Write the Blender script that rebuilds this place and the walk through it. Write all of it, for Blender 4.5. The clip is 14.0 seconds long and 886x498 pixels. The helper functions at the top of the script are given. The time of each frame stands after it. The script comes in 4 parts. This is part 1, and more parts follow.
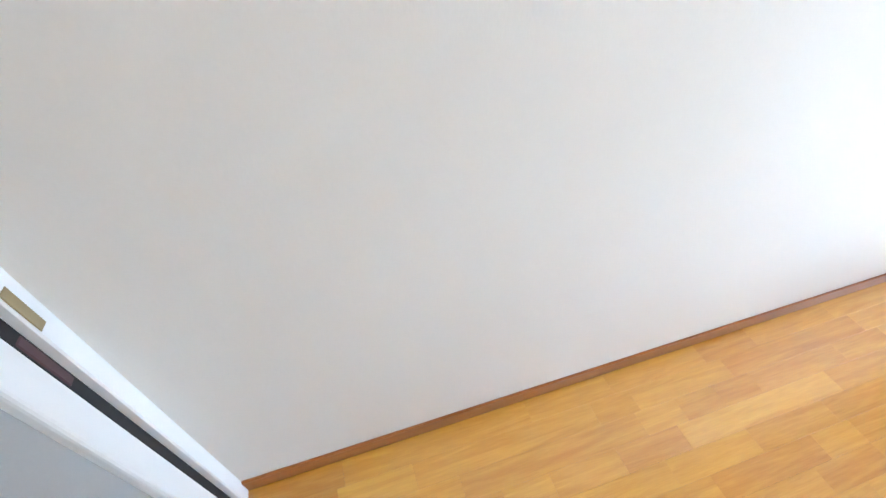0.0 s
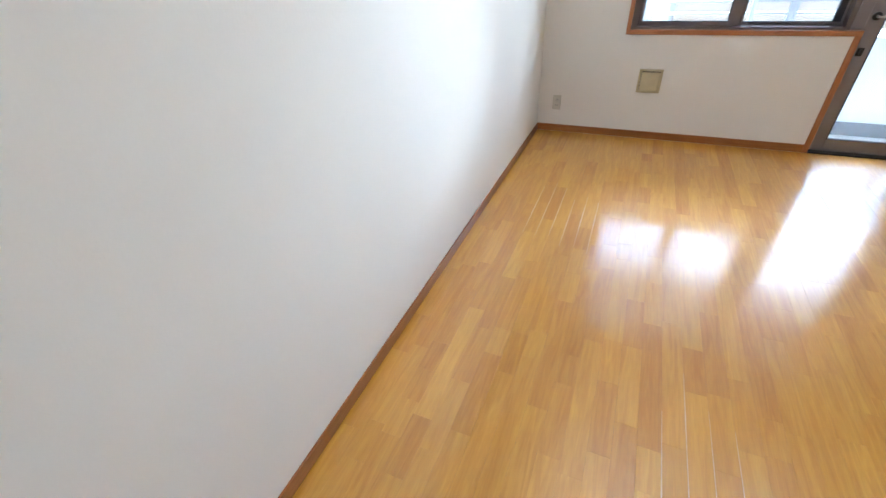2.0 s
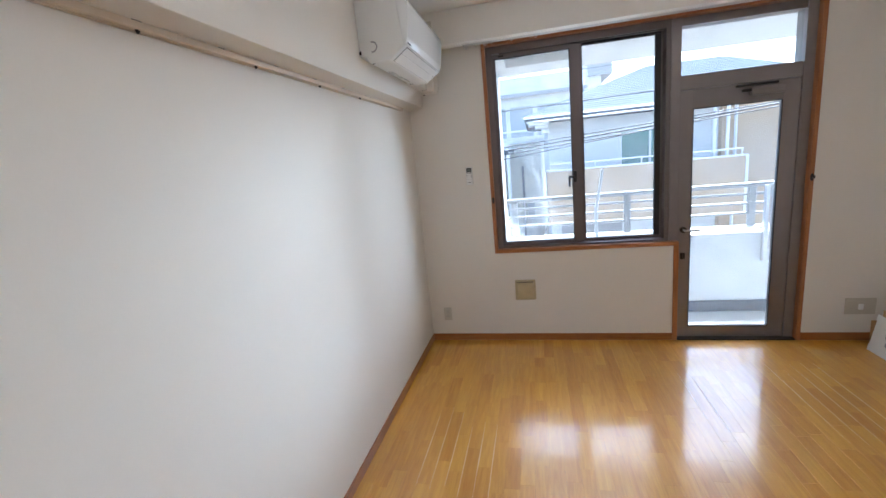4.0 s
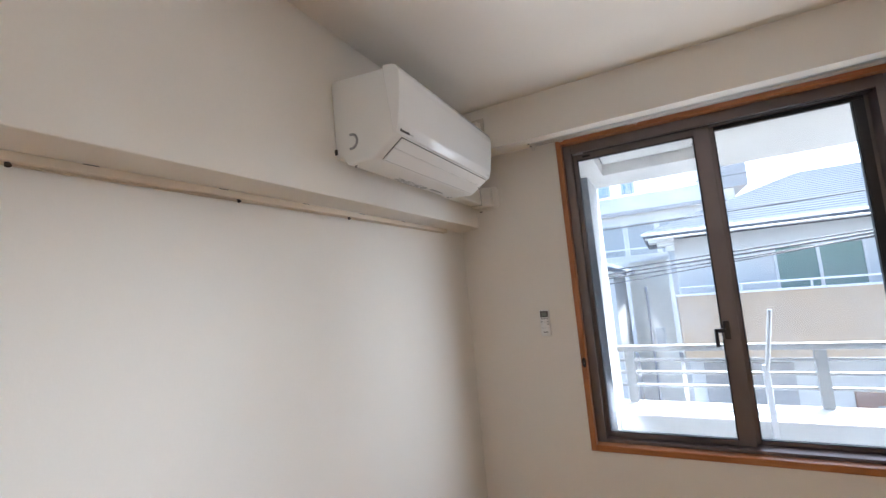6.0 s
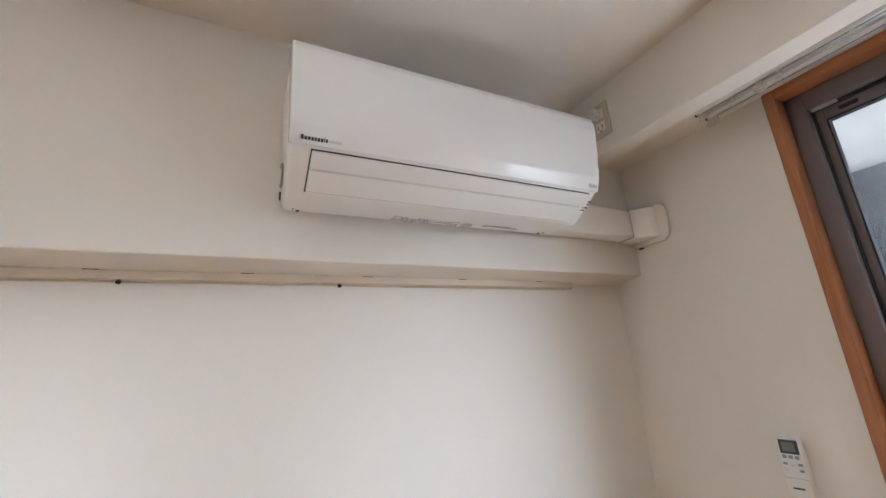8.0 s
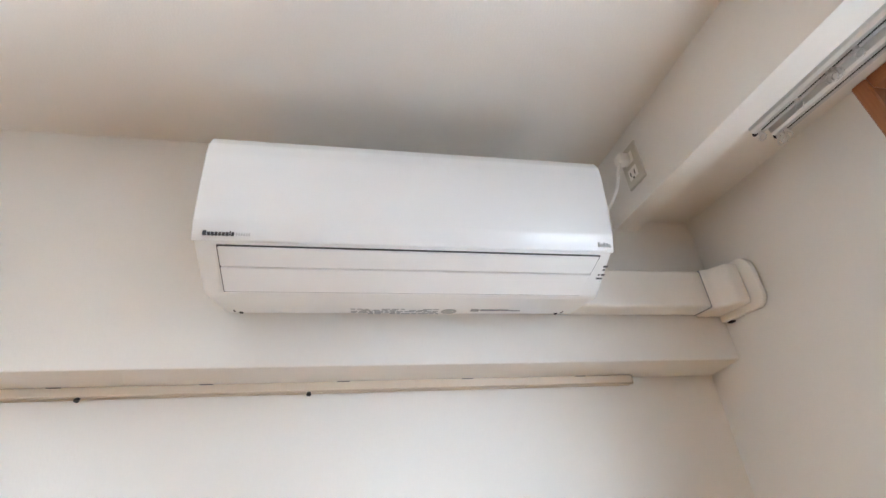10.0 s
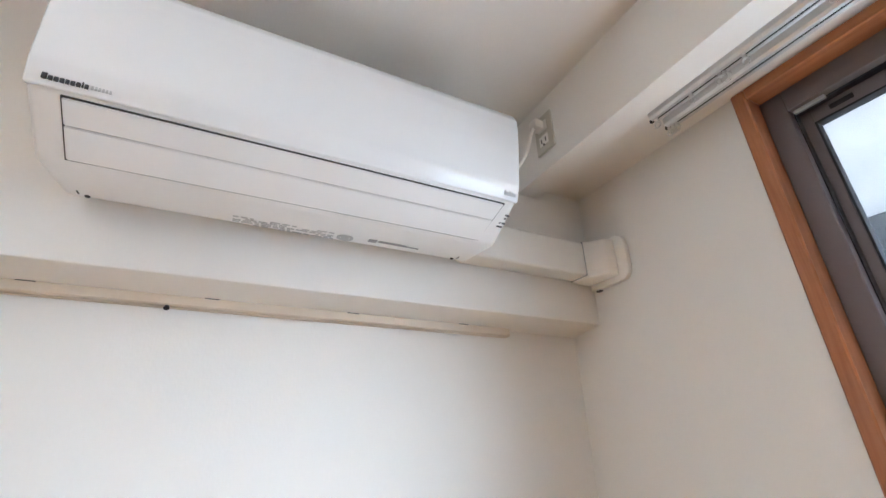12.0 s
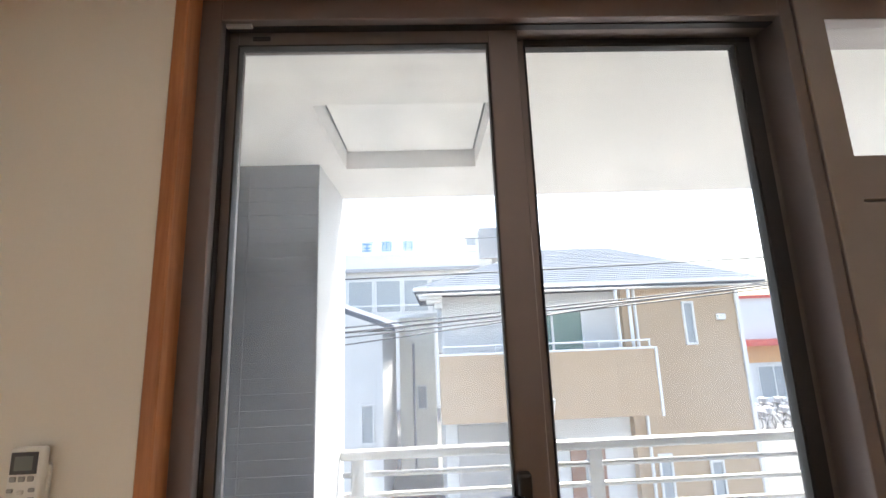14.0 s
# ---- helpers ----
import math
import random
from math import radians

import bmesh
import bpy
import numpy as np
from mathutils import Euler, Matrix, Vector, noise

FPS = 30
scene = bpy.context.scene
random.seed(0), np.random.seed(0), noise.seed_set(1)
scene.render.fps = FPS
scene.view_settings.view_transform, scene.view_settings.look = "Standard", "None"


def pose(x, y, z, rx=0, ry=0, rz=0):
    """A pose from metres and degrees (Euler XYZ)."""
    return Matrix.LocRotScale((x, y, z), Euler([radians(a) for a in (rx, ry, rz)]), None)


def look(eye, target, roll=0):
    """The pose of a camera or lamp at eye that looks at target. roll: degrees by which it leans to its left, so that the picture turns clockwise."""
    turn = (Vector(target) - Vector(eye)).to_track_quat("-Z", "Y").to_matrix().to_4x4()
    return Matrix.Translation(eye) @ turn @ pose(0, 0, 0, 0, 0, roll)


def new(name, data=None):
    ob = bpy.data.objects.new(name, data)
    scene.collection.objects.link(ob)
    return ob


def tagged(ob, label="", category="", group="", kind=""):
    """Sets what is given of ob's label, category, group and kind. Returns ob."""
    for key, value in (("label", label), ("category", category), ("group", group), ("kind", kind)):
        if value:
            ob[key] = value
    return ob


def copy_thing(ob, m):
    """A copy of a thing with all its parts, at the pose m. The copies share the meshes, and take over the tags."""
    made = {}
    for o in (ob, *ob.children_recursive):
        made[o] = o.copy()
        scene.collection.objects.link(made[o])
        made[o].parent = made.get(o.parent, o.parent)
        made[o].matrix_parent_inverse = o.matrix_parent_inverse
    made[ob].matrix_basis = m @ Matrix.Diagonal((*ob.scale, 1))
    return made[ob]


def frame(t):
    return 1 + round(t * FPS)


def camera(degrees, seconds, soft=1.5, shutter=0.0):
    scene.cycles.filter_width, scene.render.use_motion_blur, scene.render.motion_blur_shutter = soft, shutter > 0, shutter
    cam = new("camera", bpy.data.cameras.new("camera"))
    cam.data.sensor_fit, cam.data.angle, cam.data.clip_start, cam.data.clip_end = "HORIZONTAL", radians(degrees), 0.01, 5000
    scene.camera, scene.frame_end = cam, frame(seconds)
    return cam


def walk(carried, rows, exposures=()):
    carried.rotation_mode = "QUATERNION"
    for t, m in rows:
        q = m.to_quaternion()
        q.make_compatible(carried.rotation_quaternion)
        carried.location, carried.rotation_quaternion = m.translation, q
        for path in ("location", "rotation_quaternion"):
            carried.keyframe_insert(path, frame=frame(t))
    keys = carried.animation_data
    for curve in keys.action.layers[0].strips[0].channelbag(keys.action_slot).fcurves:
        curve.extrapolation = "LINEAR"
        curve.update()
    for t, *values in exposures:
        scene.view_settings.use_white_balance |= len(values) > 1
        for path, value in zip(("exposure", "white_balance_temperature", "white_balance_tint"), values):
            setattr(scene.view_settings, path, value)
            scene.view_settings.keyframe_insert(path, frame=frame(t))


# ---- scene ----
cam = camera(93.4, 14.0)
PATH = [
    (0, (0.542, -3.886, 1.338), (-0.825, -3.483, -0.065), -1.7),
    (0.5, (0.544, -3.834, 1.384), (-0.7, -3.098, 0.002), 0.1),
    (0.7, (0.582, -3.827, 1.385), (-0.637, -2.961, 0.057), -0.6),
    (1, (0.618, -3.828, 1.35), (-0.526, -2.783, 0.086), -2.0),
    (1.5, (0.672, -3.83, 1.37), (-0.256, -2.55, 0.145), -3.4),
    (2, (0.751, -3.798, 1.366), (0.057, -2.32, 0.211), -3.6),
    (2.5, (0.841, -3.795, 1.399), (0.283, -2.199, 0.332), -5.5),
    (3, (0.864, -3.769, 1.427), (0.393, -2.053, 0.514), -5.7),
    (3.5, (0.903, -3.671, 1.494), (0.479, -1.84, 0.81), -5.5),
    (4, (0.98, -3.475, 1.61), (0.534, -1.57, 1.194), -5.6),
    (4.2, (0.938, -3.366, 1.665), (0.503, -1.443, 1.331), -5.5),
    (6.3, (1.081, -2.155, 1.721), (0.024, -0.473, 1.96), -4.9),
    (6.5, (1.096, -2.037, 1.744), (-0.064, -0.43, 2.008), -4.6),
    (7, (1.093, -1.808, 1.748), (-0.265, -0.379, 2.089), -4.1),
    (7.5, (1.065, -1.573, 1.761), (-0.478, -0.378, 2.199), -4.1),
    (8, (1.113, -1.344, 1.775), (-0.59, -0.442, 2.312), -4.4),
    (8.5, (1.135, -1.165, 1.786), (-0.636, -0.531, 2.466), -5.1),
    (8.7, (1.108, -1.12, 1.79), (-0.673, -0.571, 2.516), -5.3),
    (10.8, (1.04, -0.92, 1.826), (-0.664, -0.605, 2.825), -2.6),
    (11, (1.029, -0.924, 1.817), (-0.67, -0.568, 2.81), -2.4),
    (11.5, (1.011, -0.936, 1.804), (-0.69, -0.403, 2.713), -1.6),
    (12, (0.99, -0.943, 1.757), (-0.648, -0.131, 2.567), -1.2),
    (12.5, (0.968, -0.957, 1.737), (-0.494, 0.204, 2.456), -0.4),
    (13, (0.982, -0.941, 1.732), (-0.115, 0.612, 2.351), -1.1),
    (13.5, (1.031, -0.9, 1.714), (0.463, 0.945, 2.236), -2.3),
    (13.8, (1.079, -0.822, 1.725), (0.89, 1.124, 2.143), -1.6),
    (14, (1.123, -0.785, 1.706), (1.197, 1.182, 2.06), -2.1),
]
walk(cam, [(t, look(eye, target, roll)) for t, eye, target, roll in PATH],
     [(0, 4.6, 5100, 4), (0.5, 4.42, 5150, 4), (1, 4.3, 5150, 4), (1.5, 4.2, 5200, 3), (2, 4.05, 5250, 4), (3, 3.68, 5300, 5), (4.2, 3.45, 5500, 8), (6.5, 3.35, 5900, 10), (7.5, 3.4, 5950, 10), (8.5, 3.92, 5600, 9), (11, 4.12, 5500, 8), (12.2, 4.08, 5400, 8), (13, 3.8, 5850, 10), (14, 3.38, 6800, 11)])

# ---- world and sun ----
world = bpy.data.worlds.new("sky_world")
scene.world = world
world.use_nodes = True
SUN_ELEV, SUN_AZ = 62.0, 38.0          # azimuth from +y towards +x
wn, wl = world.node_tree.nodes, world.node_tree.links
sky = wn.new("ShaderNodeTexSky")
sky.sky_type = "NISHITA"
sky.sun_disc = False
sky.sun_elevation = radians(SUN_ELEV)
sky.sun_rotation = radians(SUN_AZ)
sky.air_density, sky.dust_density, sky.ozone_density = 1.0, 3.0, 0.6
wl.new(sky.outputs[0], wn["Background"].inputs[0])
wn["Background"].inputs[1].default_value = 0.085
sun_data = bpy.data.lights.new("sun", "SUN")
sun_data.energy, sun_data.angle, sun_data.color = 2.9, radians(10), (1.0, 0.97, 0.93)
sun = new("sun", sun_data)
ca, sa = math.cos(radians(SUN_ELEV)), math.sin(radians(SUN_ELEV))
sun_from = Vector((math.sin(radians(SUN_AZ)) * ca, math.cos(radians(SUN_AZ)) * ca, sa)) * 30
sun.matrix_world = look(sun_from, (0, 0, 0))


def opening_light(x, y, z, w, h, watts, tilt, spread, turn=0.0, tone=(1.0, 0.975, 0.94)):
    """Added unseen lamp in a glazed opening, standing in for light up from the sunlit balcony, down from the sky, or
    sideways on the long wall.
    """
    d = bpy.data.lights.new("added_fill", "AREA")
    d.shape, d.size, d.size_y, d.energy, d.spread, d.color = "RECTANGLE", w, h, watts, radians(spread), tone
    ob = new("added_fill", d)
    c = math.cos(radians(tilt))
    ob.matrix_world = look((x, y, z), (x - c * math.sin(radians(turn)), y - c * math.cos(radians(turn)), z + math.sin(radians(tilt))))
    return ob


WARM, COOL = (1.0, 0.98, 0.95), (0.91, 0.96, 1.0)
# six added lamps lift the room; their cones keep clear of the camera
opening_light(1.30, 0.0, 2.0, 1.15, 0.40, 1.5, 12, 34, 0, WARM)
opening_light(2.42, 0.0, 2.14, 0.55, 0.20, 0.55, 12, 34, 0, WARM)
opening_light(1.30, 0.02, 0.92, 1.15, 0.10, 0.20, 60, 64, 0, WARM)
opening_light(1.30, -0.05, 2.25, 1.15, 0.22, 0.08, -60, 30, 0, COOL)
opening_light(1.05, -0.04, 1.60, 0.28, 1.30, 0.20, -18, 76, 46, COOL)
opening_light(0.80, -0.02, 1.50, 0.20, 1.40, 0.27, -12, 26, 18.5, COOL)


# ---- materials ----
def material(name, base, rough=0.5, metal=0.0, var=0.06, scale=6.0, bump=0.0, bump_scale=200.0, coat=0.0, stretch=(1, 1, 1), spec=0.5):
    """Principled material: large stains and fine grain on the colour, fine relief, uneven gloss."""
    m = bpy.data.materials.new(name)
    m.use_nodes = True
    n, l = m.node_tree.nodes, m.node_tree.links
    p = n["Principled BSDF"]
    geo = n.new("ShaderNodeNewGeometry")
    mp = n.new("ShaderNodeMapping")
    mp.inputs["Scale"].default_value = stretch
    l.new(geo.outputs["Position"], mp.inputs[0])
    big = n.new("ShaderNodeTexNoise")
    big.inputs["Scale"].default_value = scale
    big.inputs["Detail"].default_value = 4
    l.new(mp.outputs[0], big.inputs["Vector"])
    fine = n.new("ShaderNodeTexNoise")
    fine.inputs["Scale"].default_value = bump_scale
    fine.inputs["Detail"].default_value = 3
    l.new(mp.outputs[0], fine.inputs["Vector"])
    add = n.new("ShaderNodeMath")
    add.operation = "MULTIPLY_ADD"
    l.new(fine.outputs[0], add.inputs[0])
    add.inputs[1].default_value = 0.35
    l.new(big.outputs[0], add.inputs[2])
    ramp = n.new("ShaderNodeMapRange")
    ramp.inputs[1].default_value, ramp.inputs[2].default_value = 0.35, 1.0
    ramp.inputs[3].default_value, ramp.inputs[4].default_value = 1 - var, 1 + var
    l.new(add.outputs[0], ramp.inputs[0])
    mix = n.new("ShaderNodeMix")
    mix.data_type, mix.blend_type = "RGBA", "MULTIPLY"
    mix.inputs["Factor"].default_value = 1
    mix.inputs[6].default_value = (*base, 1)
    l.new(ramp.outputs[0], mix.inputs[7])
    l.new(mix.outputs[2], p.inputs["Base Color"])
    rr = n.new("ShaderNodeMapRange")
    rr.inputs[3].default_value, rr.inputs[4].default_value = max(0.02, rough * 0.82), min(1, rough * 1.18)
    l.new(big.outputs[0], rr.inputs[0])
    l.new(rr.outputs[0], p.inputs["Roughness"])
    p.inputs["Metallic"].default_value = metal
    p.inputs["Specular IOR Level"].default_value = spec
    p.inputs["Coat Weight"].default_value = coat
    p.inputs["Coat Roughness"].default_value = 0.12
    if bump:
        b = n.new("ShaderNodeBump")
        b.inputs["Strength"].default_value = bump
        b.inputs["Distance"].default_value = 0.002
        l.new(fine.outputs[0], b.inputs["Height"])
        l.new(b.outputs[0], p.inputs["Normal"])
    return m


def wood(name, dark, light, rough, along="y", piece=0.5, coat=0.0, grain=38.0):
    """Wood with grain along one axis; each piece takes its own tone."""
    m = bpy.data.materials.new(name)
    m.use_nodes = True
    n, l = m.node_tree.nodes, m.node_tree.links
    p = n["Principled BSDF"]
    geo, info = n.new("ShaderNodeNewGeometry"), n.new("ShaderNodeObjectInfo")
    tone = n.new("ShaderNodeMath")
    tone.operation = "ADD"
    l.new(info.outputs["Random"], tone.inputs[0])
    l.new(geo.outputs["Random Per Island"], tone.inputs[1])
    fr = n.new("ShaderNodeMath")
    fr.operation = "FRACT"
    l.new(tone.outputs[0], fr.inputs[0])
    shift = n.new("ShaderNodeVectorMath")
    shift.operation = "SCALE"
    shift.inputs[0].default_value = (3.1, 7.3, 5.7)
    l.new(fr.outputs[0], shift.inputs["Scale"])
    pos = n.new("ShaderNodeVectorMath")
    l.new(geo.outputs["Position"], pos.inputs[0])
    l.new(shift.outputs[0], pos.inputs[1])
    mp = n.new("ShaderNodeMapping")
    s = {"x": (0.07, 1, 1), "y": (1, 0.07, 1), "z": (1, 1, 0.07)}[along]
    mp.inputs["Scale"].default_value = s
    l.new(pos.outputs[0], mp.inputs[0])
    g1 = n.new("ShaderNodeTexNoise")
    g1.inputs["Scale"].default_value = grain
    g1.inputs["Detail"].default_value = 6
    g1.inputs["Distortion"].default_value = 1.2
    l.new(mp.outputs[0], g1.inputs["Vector"])
    g2 = n.new("ShaderNodeTexNoise")
    g2.inputs["Scale"].default_value = grain * 7
    g2.inputs["Detail"].default_value = 2
    l.new(mp.outputs[0], g2.inputs["Vector"])
    st = n.new("ShaderNodeTexNoise")
    st.inputs["Scale"].default_value = 1.3
    st.inputs["Detail"].default_value = 5
    l.new(geo.outputs["Position"], st.inputs["Vector"])
    a = n.new("ShaderNodeMath")
    a.operation = "MULTIPLY_ADD"
    l.new(g2.outputs[0], a.inputs[0])
    a.inputs[1].default_value = 0.35
    l.new(g1.outputs[0], a.inputs[2])
    t = n.new("ShaderNodeMath")
    t.operation = "MULTIPLY_ADD"
    l.new(fr.outputs[0], t.inputs[0])
    t.inputs[1].default_value = piece
    l.new(a.outputs[0], t.inputs[2])
    rg = n.new("ShaderNodeMapRange")
    rg.inputs[1].default_value, rg.inputs[2].default_value = 0.45, 0.95 + piece
    l.new(t.outputs[0], rg.inputs[0])
    mix = n.new("ShaderNodeMix")
    mix.data_type = "RGBA"
    mix.inputs[6].default_value, mix.inputs[7].default_value = (*dark, 1), (*light, 1)
    l.new(rg.outputs[0], mix.inputs["Factor"])
    l.new(mix.outputs[2], p.inputs["Base Color"])
    rr = n.new("ShaderNodeMapRange")
    rr.inputs[1].default_value, rr.inputs[2].default_value = 0.3, 0.7
    rr.inputs[3].default_value, rr.inputs[4].default_value = rough * 0.92, rough * 1.2
    l.new(st.outputs[0], rr.inputs[0])
    l.new(rr.outputs[0], p.inputs["Roughness"])
    p.inputs["Coat Weight"].default_value = coat
    wax = n.new("ShaderNodeMapRange")
    wax.inputs[1].default_value, wax.inputs[2].default_value = 0.35, 0.68
    wax.inputs[3].default_value, wax.inputs[4].default_value = 0.09, 0.2
    smear = n.new("ShaderNodeTexNoise")
    smear.inputs["Scale"].default_value = 4.5
    smear.inputs["Detail"].default_value = 4
    l.new(geo.outputs["Position"], smear.inputs["Vector"])
    l.new(smear.outputs[0], wax.inputs[0])
    l.new(wax.outputs[0], p.inputs["Coat Roughness"])
    p.inputs["Coat IOR"].default_value = 1.7
    b = n.new("ShaderNodeBump")
    b.inputs["Strength"].default_value = 0.08
    b.inputs["Distance"].default_value = 0.001
    l.new(a.outputs[0], b.inputs["Height"])
    l.new(b.outputs[0], p.inputs["Normal"])
    return m


def glass_pane(name, thin, thick, tint=(0.97, 0.99, 0.98)):
    m = bpy.data.materials.new(name)
    m.use_nodes = True
    n, l = m.node_tree.nodes, m.node_tree.links
    n.remove(n["Principled BSDF"])
    tr, gl, fr, mx = n.new("ShaderNodeBsdfTransparent"), n.new("ShaderNodeBsdfGlossy"), n.new("ShaderNodeLayerWeight"), n.new("ShaderNodeMixShader")
    tr.inputs[0].default_value = (*tint, 1)
    gl.inputs["Roughness"].default_value = 0.01
    fr.inputs["Blend"].default_value = 0.5
    pw, sc = n.new("ShaderNodeMath"), n.new("ShaderNodeMath")
    pw.operation, sc.operation = "POWER", "MULTIPLY_ADD"
    pw.inputs[1].default_value = 5
    sc.inputs[1].default_value, sc.inputs[2].default_value = 0.6, 0.03
    l.new(fr.outputs["Facing"], pw.inputs[0])
    l.new(pw.outputs[0], sc.inputs[0])
    l.new(sc.outputs[0], mx.inputs[0])
    l.new(tr.outputs[0], mx.inputs[1])
    l.new(gl.outputs[0], mx.inputs[2])
    # a thin uneven milky film that veils the view through the glass
    film, haze, rg, mx2 = n.new("ShaderNodeBsdfTranslucent"), n.new("ShaderNodeTexNoise"), n.new("ShaderNodeMapRange"), n.new("ShaderNodeMixShader")
    film.inputs[0].default_value = (0.80, 0.82, 0.85, 1)
    haze.inputs["Scale"].default_value = 2.5
    haze.inputs["Detail"].default_value = 4
    rg.inputs[1].default_value, rg.inputs[2].default_value = 0.42, 0.75
    rg.inputs[3].default_value, rg.inputs[4].default_value = thin, thick
    geo = n.new("ShaderNodeNewGeometry")
    l.new(geo.outputs["Position"], haze.inputs["Vector"])
    l.new(haze.outputs[0], rg.inputs[0])
    l.new(rg.outputs[0], mx2.inputs[0])
    l.new(mx.outputs[0], mx2.inputs[1])
    l.new(film.outputs[0], mx2.inputs[2])
    l.new(mx2.outputs[0], n["Material Output"].inputs[0])
    return m


M_WALL = material("wallpaper", (0.80, 0.762, 0.705), 0.75, var=0.025, scale=1.6, bump=0.12, bump_scale=170, stretch=(1, 1, 0.6))
M_CEIL = material("ceiling_paper", (0.80, 0.762, 0.705), 0.8, var=0.02, scale=1.2, bump=0.25, bump_scale=200)
M_WHITE = material("white_paint", (0.82, 0.82, 0.81), 0.35, var=0.02, scale=3, bump=0.05)
M_FLOOR = wood("floor_oak", (0.53, 0.208, 0.012), (0.80, 0.43, 0.046), 0.36, "y", 0.38, coat=1.0)
M_UNDER = material("floor_seam", (0.33, 0.17, 0.045), 0.5)
M_BASE_Y = wood("skirting_wood_long", (0.28, 0.095, 0.022), (0.41, 0.165, 0.044), 0.32, "y", 0.05)
M_BASE_X = wood("skirting_wood_cross", (0.28, 0.095, 0.022), (0.41, 0.165, 0.044), 0.32, "x", 0.05)
M_TRIM_Z = wood("casing_wood_upright", (0.32, 0.112, 0.040), (0.48, 0.20, 0.082), 0.3, "z", 0.05)
M_TRIM_X = wood("casing_wood_level", (0.32, 0.112, 0.040), (0.48, 0.20, 0.082), 0.3, "x", 0.05)
M_BRONZE = material("bronze_aluminium", (0.18, 0.15, 0.148), 0.45, metal=0.55, var=0.06, scale=12)
M_GASKET = material("black_rubber", (0.02, 0.02, 0.022), 0.6)
M_BLACK = material("black_metal", (0.03, 0.028, 0.03), 0.35, metal=0.4)
M_GLASS = glass_pane("window_glass", 0.05, 0.12)
M_GLASS_HAZY = glass_pane("hazy_window_glass", 0.05, 0.24)
M_AC = material("ac_plastic", (0.82, 0.82, 0.82), 0.11, var=0.012, scale=3, bump=0.02)
M_AC_MATT = material("ac_matt_plastic", (0.81, 0.805, 0.79), 0.4, var=0.015, scale=3)
M_DARK = material("dark_slot", (0.035, 0.034, 0.033), 0.6)
M_INK = material("dark_ink", (0.05, 0.05, 0.055), 0.6)
M_GREY_INK = material("grey_ink", (0.33, 0.33, 0.34), 0.6)
M_PRINT = material("pale_grey_print", (0.46, 0.46, 0.46), 0.5)
M_FAINT = material("faint_grey_print", (0.60, 0.60, 0.60), 0.5)
M_TRACK = material("track_shade_black", (0.03, 0.028, 0.032), 0.45, metal=0.3)
M_IVORY = material("ivory_plastic", (0.86, 0.825, 0.765), 0.4, var=0.04)
M_AGED = material("aged_ivory_plastic", (0.55, 0.46, 0.28), 0.45, var=0.08, scale=20)
M_PLATE = material("grey_beige_plate", (0.58, 0.54, 0.46), 0.4, var=0.04)
M_METAL = material("brushed_metal", (0.62, 0.62, 0.63), 0.3, metal=1.0, var=0.04)
M_RAIL = material("curtain_rail_aluminium", (0.66, 0.65, 0.63), 0.35, metal=0.7)
M_CLEAR = material("clear_plastic", (0.75, 0.74, 0.72), 0.2)
M_BRASS = material("dull_brass", (0.42, 0.35, 0.2), 0.4, metal=0.6)
M_RAILWOOD = material("aged_cream_paint", (0.70, 0.595, 0.465), 0.45, var=0.05, scale=8)
M_LCD = material("lcd_screen", (0.20, 0.215, 0.21), 0.2)
M_CARD_W = material("white_card", (0.74, 0.73, 0.71), 0.6, var=0.04)
M_CARD = material("brown_cardboard", (0.42, 0.25, 0.12), 0.8, var=0.08, scale=15)
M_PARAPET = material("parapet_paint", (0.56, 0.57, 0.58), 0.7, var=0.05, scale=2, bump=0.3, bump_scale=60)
M_TILE = material("dark_slate_tile", (0.026, 0.030, 0.040), 0.6, var=0.25, scale=4, bump=0.1, bump_scale=60, spec=0.25)
M_GROUT = material("grout", (0.05, 0.055, 0.065), 0.8)
M_RAILING = material("railing_aluminium", (0.28, 0.28, 0.278), 0.45, metal=0.2)
M_SOFFIT = material("balcony_ceiling_paint", (0.72, 0.71, 0.70), 0.8, var=0.05, scale=2, bump=0.2, bump_scale=60)
# door bronze, its base lifted to carry the glare of the window
M_BRONZE_GLARE = material("glare_paled_bronze_aluminium", (0.27, 0.24, 0.238), 0.38, metal=0.5, var=0.06, scale=12)
M_BFLOOR = material("balcony_sheet", (0.56, 0.56, 0.55), 0.6, var=0.06, scale=5)
M_GUTTER = material("dark_gutter", (0.05, 0.06, 0.075), 0.6)


# ---- builders ----
ORG = {}


def box(bm, lo, hi, bevel=0.0, seg=1):
    r = bmesh.ops.create_cube(bm, size=1)
    c = [(a + b) / 2 for a, b in zip(lo, hi)]
    s = [b - a for a, b in zip(lo, hi)]
    for v in r["verts"]:
        v.co = Vector([v.co[i] * s[i] + c[i] for i in range(3)])
    if bevel:
        es = {e for v in r["verts"] for e in v.link_edges}
        bmesh.ops.bevel(bm, geom=list(es), offset=min(bevel, min(s) * 0.45), segments=seg, profile=0.5, affect="EDGES")
    return bm


def tube(bm, a, b, r, seg=14, r2=None, bevel=0.0):
    a, b = Vector(a), Vector(b)
    d = b - a
    res = bmesh.ops.create_cone(bm, cap_ends=True, segments=seg, radius1=r, radius2=r if r2 is None else r2, depth=d.length)
    m = Matrix.Translation((a + b) / 2) @ d.to_track_quat("Z", "Y").to_matrix().to_4x4()
    bmesh.ops.transform(bm, matrix=m, verts=res["verts"])
    return bm


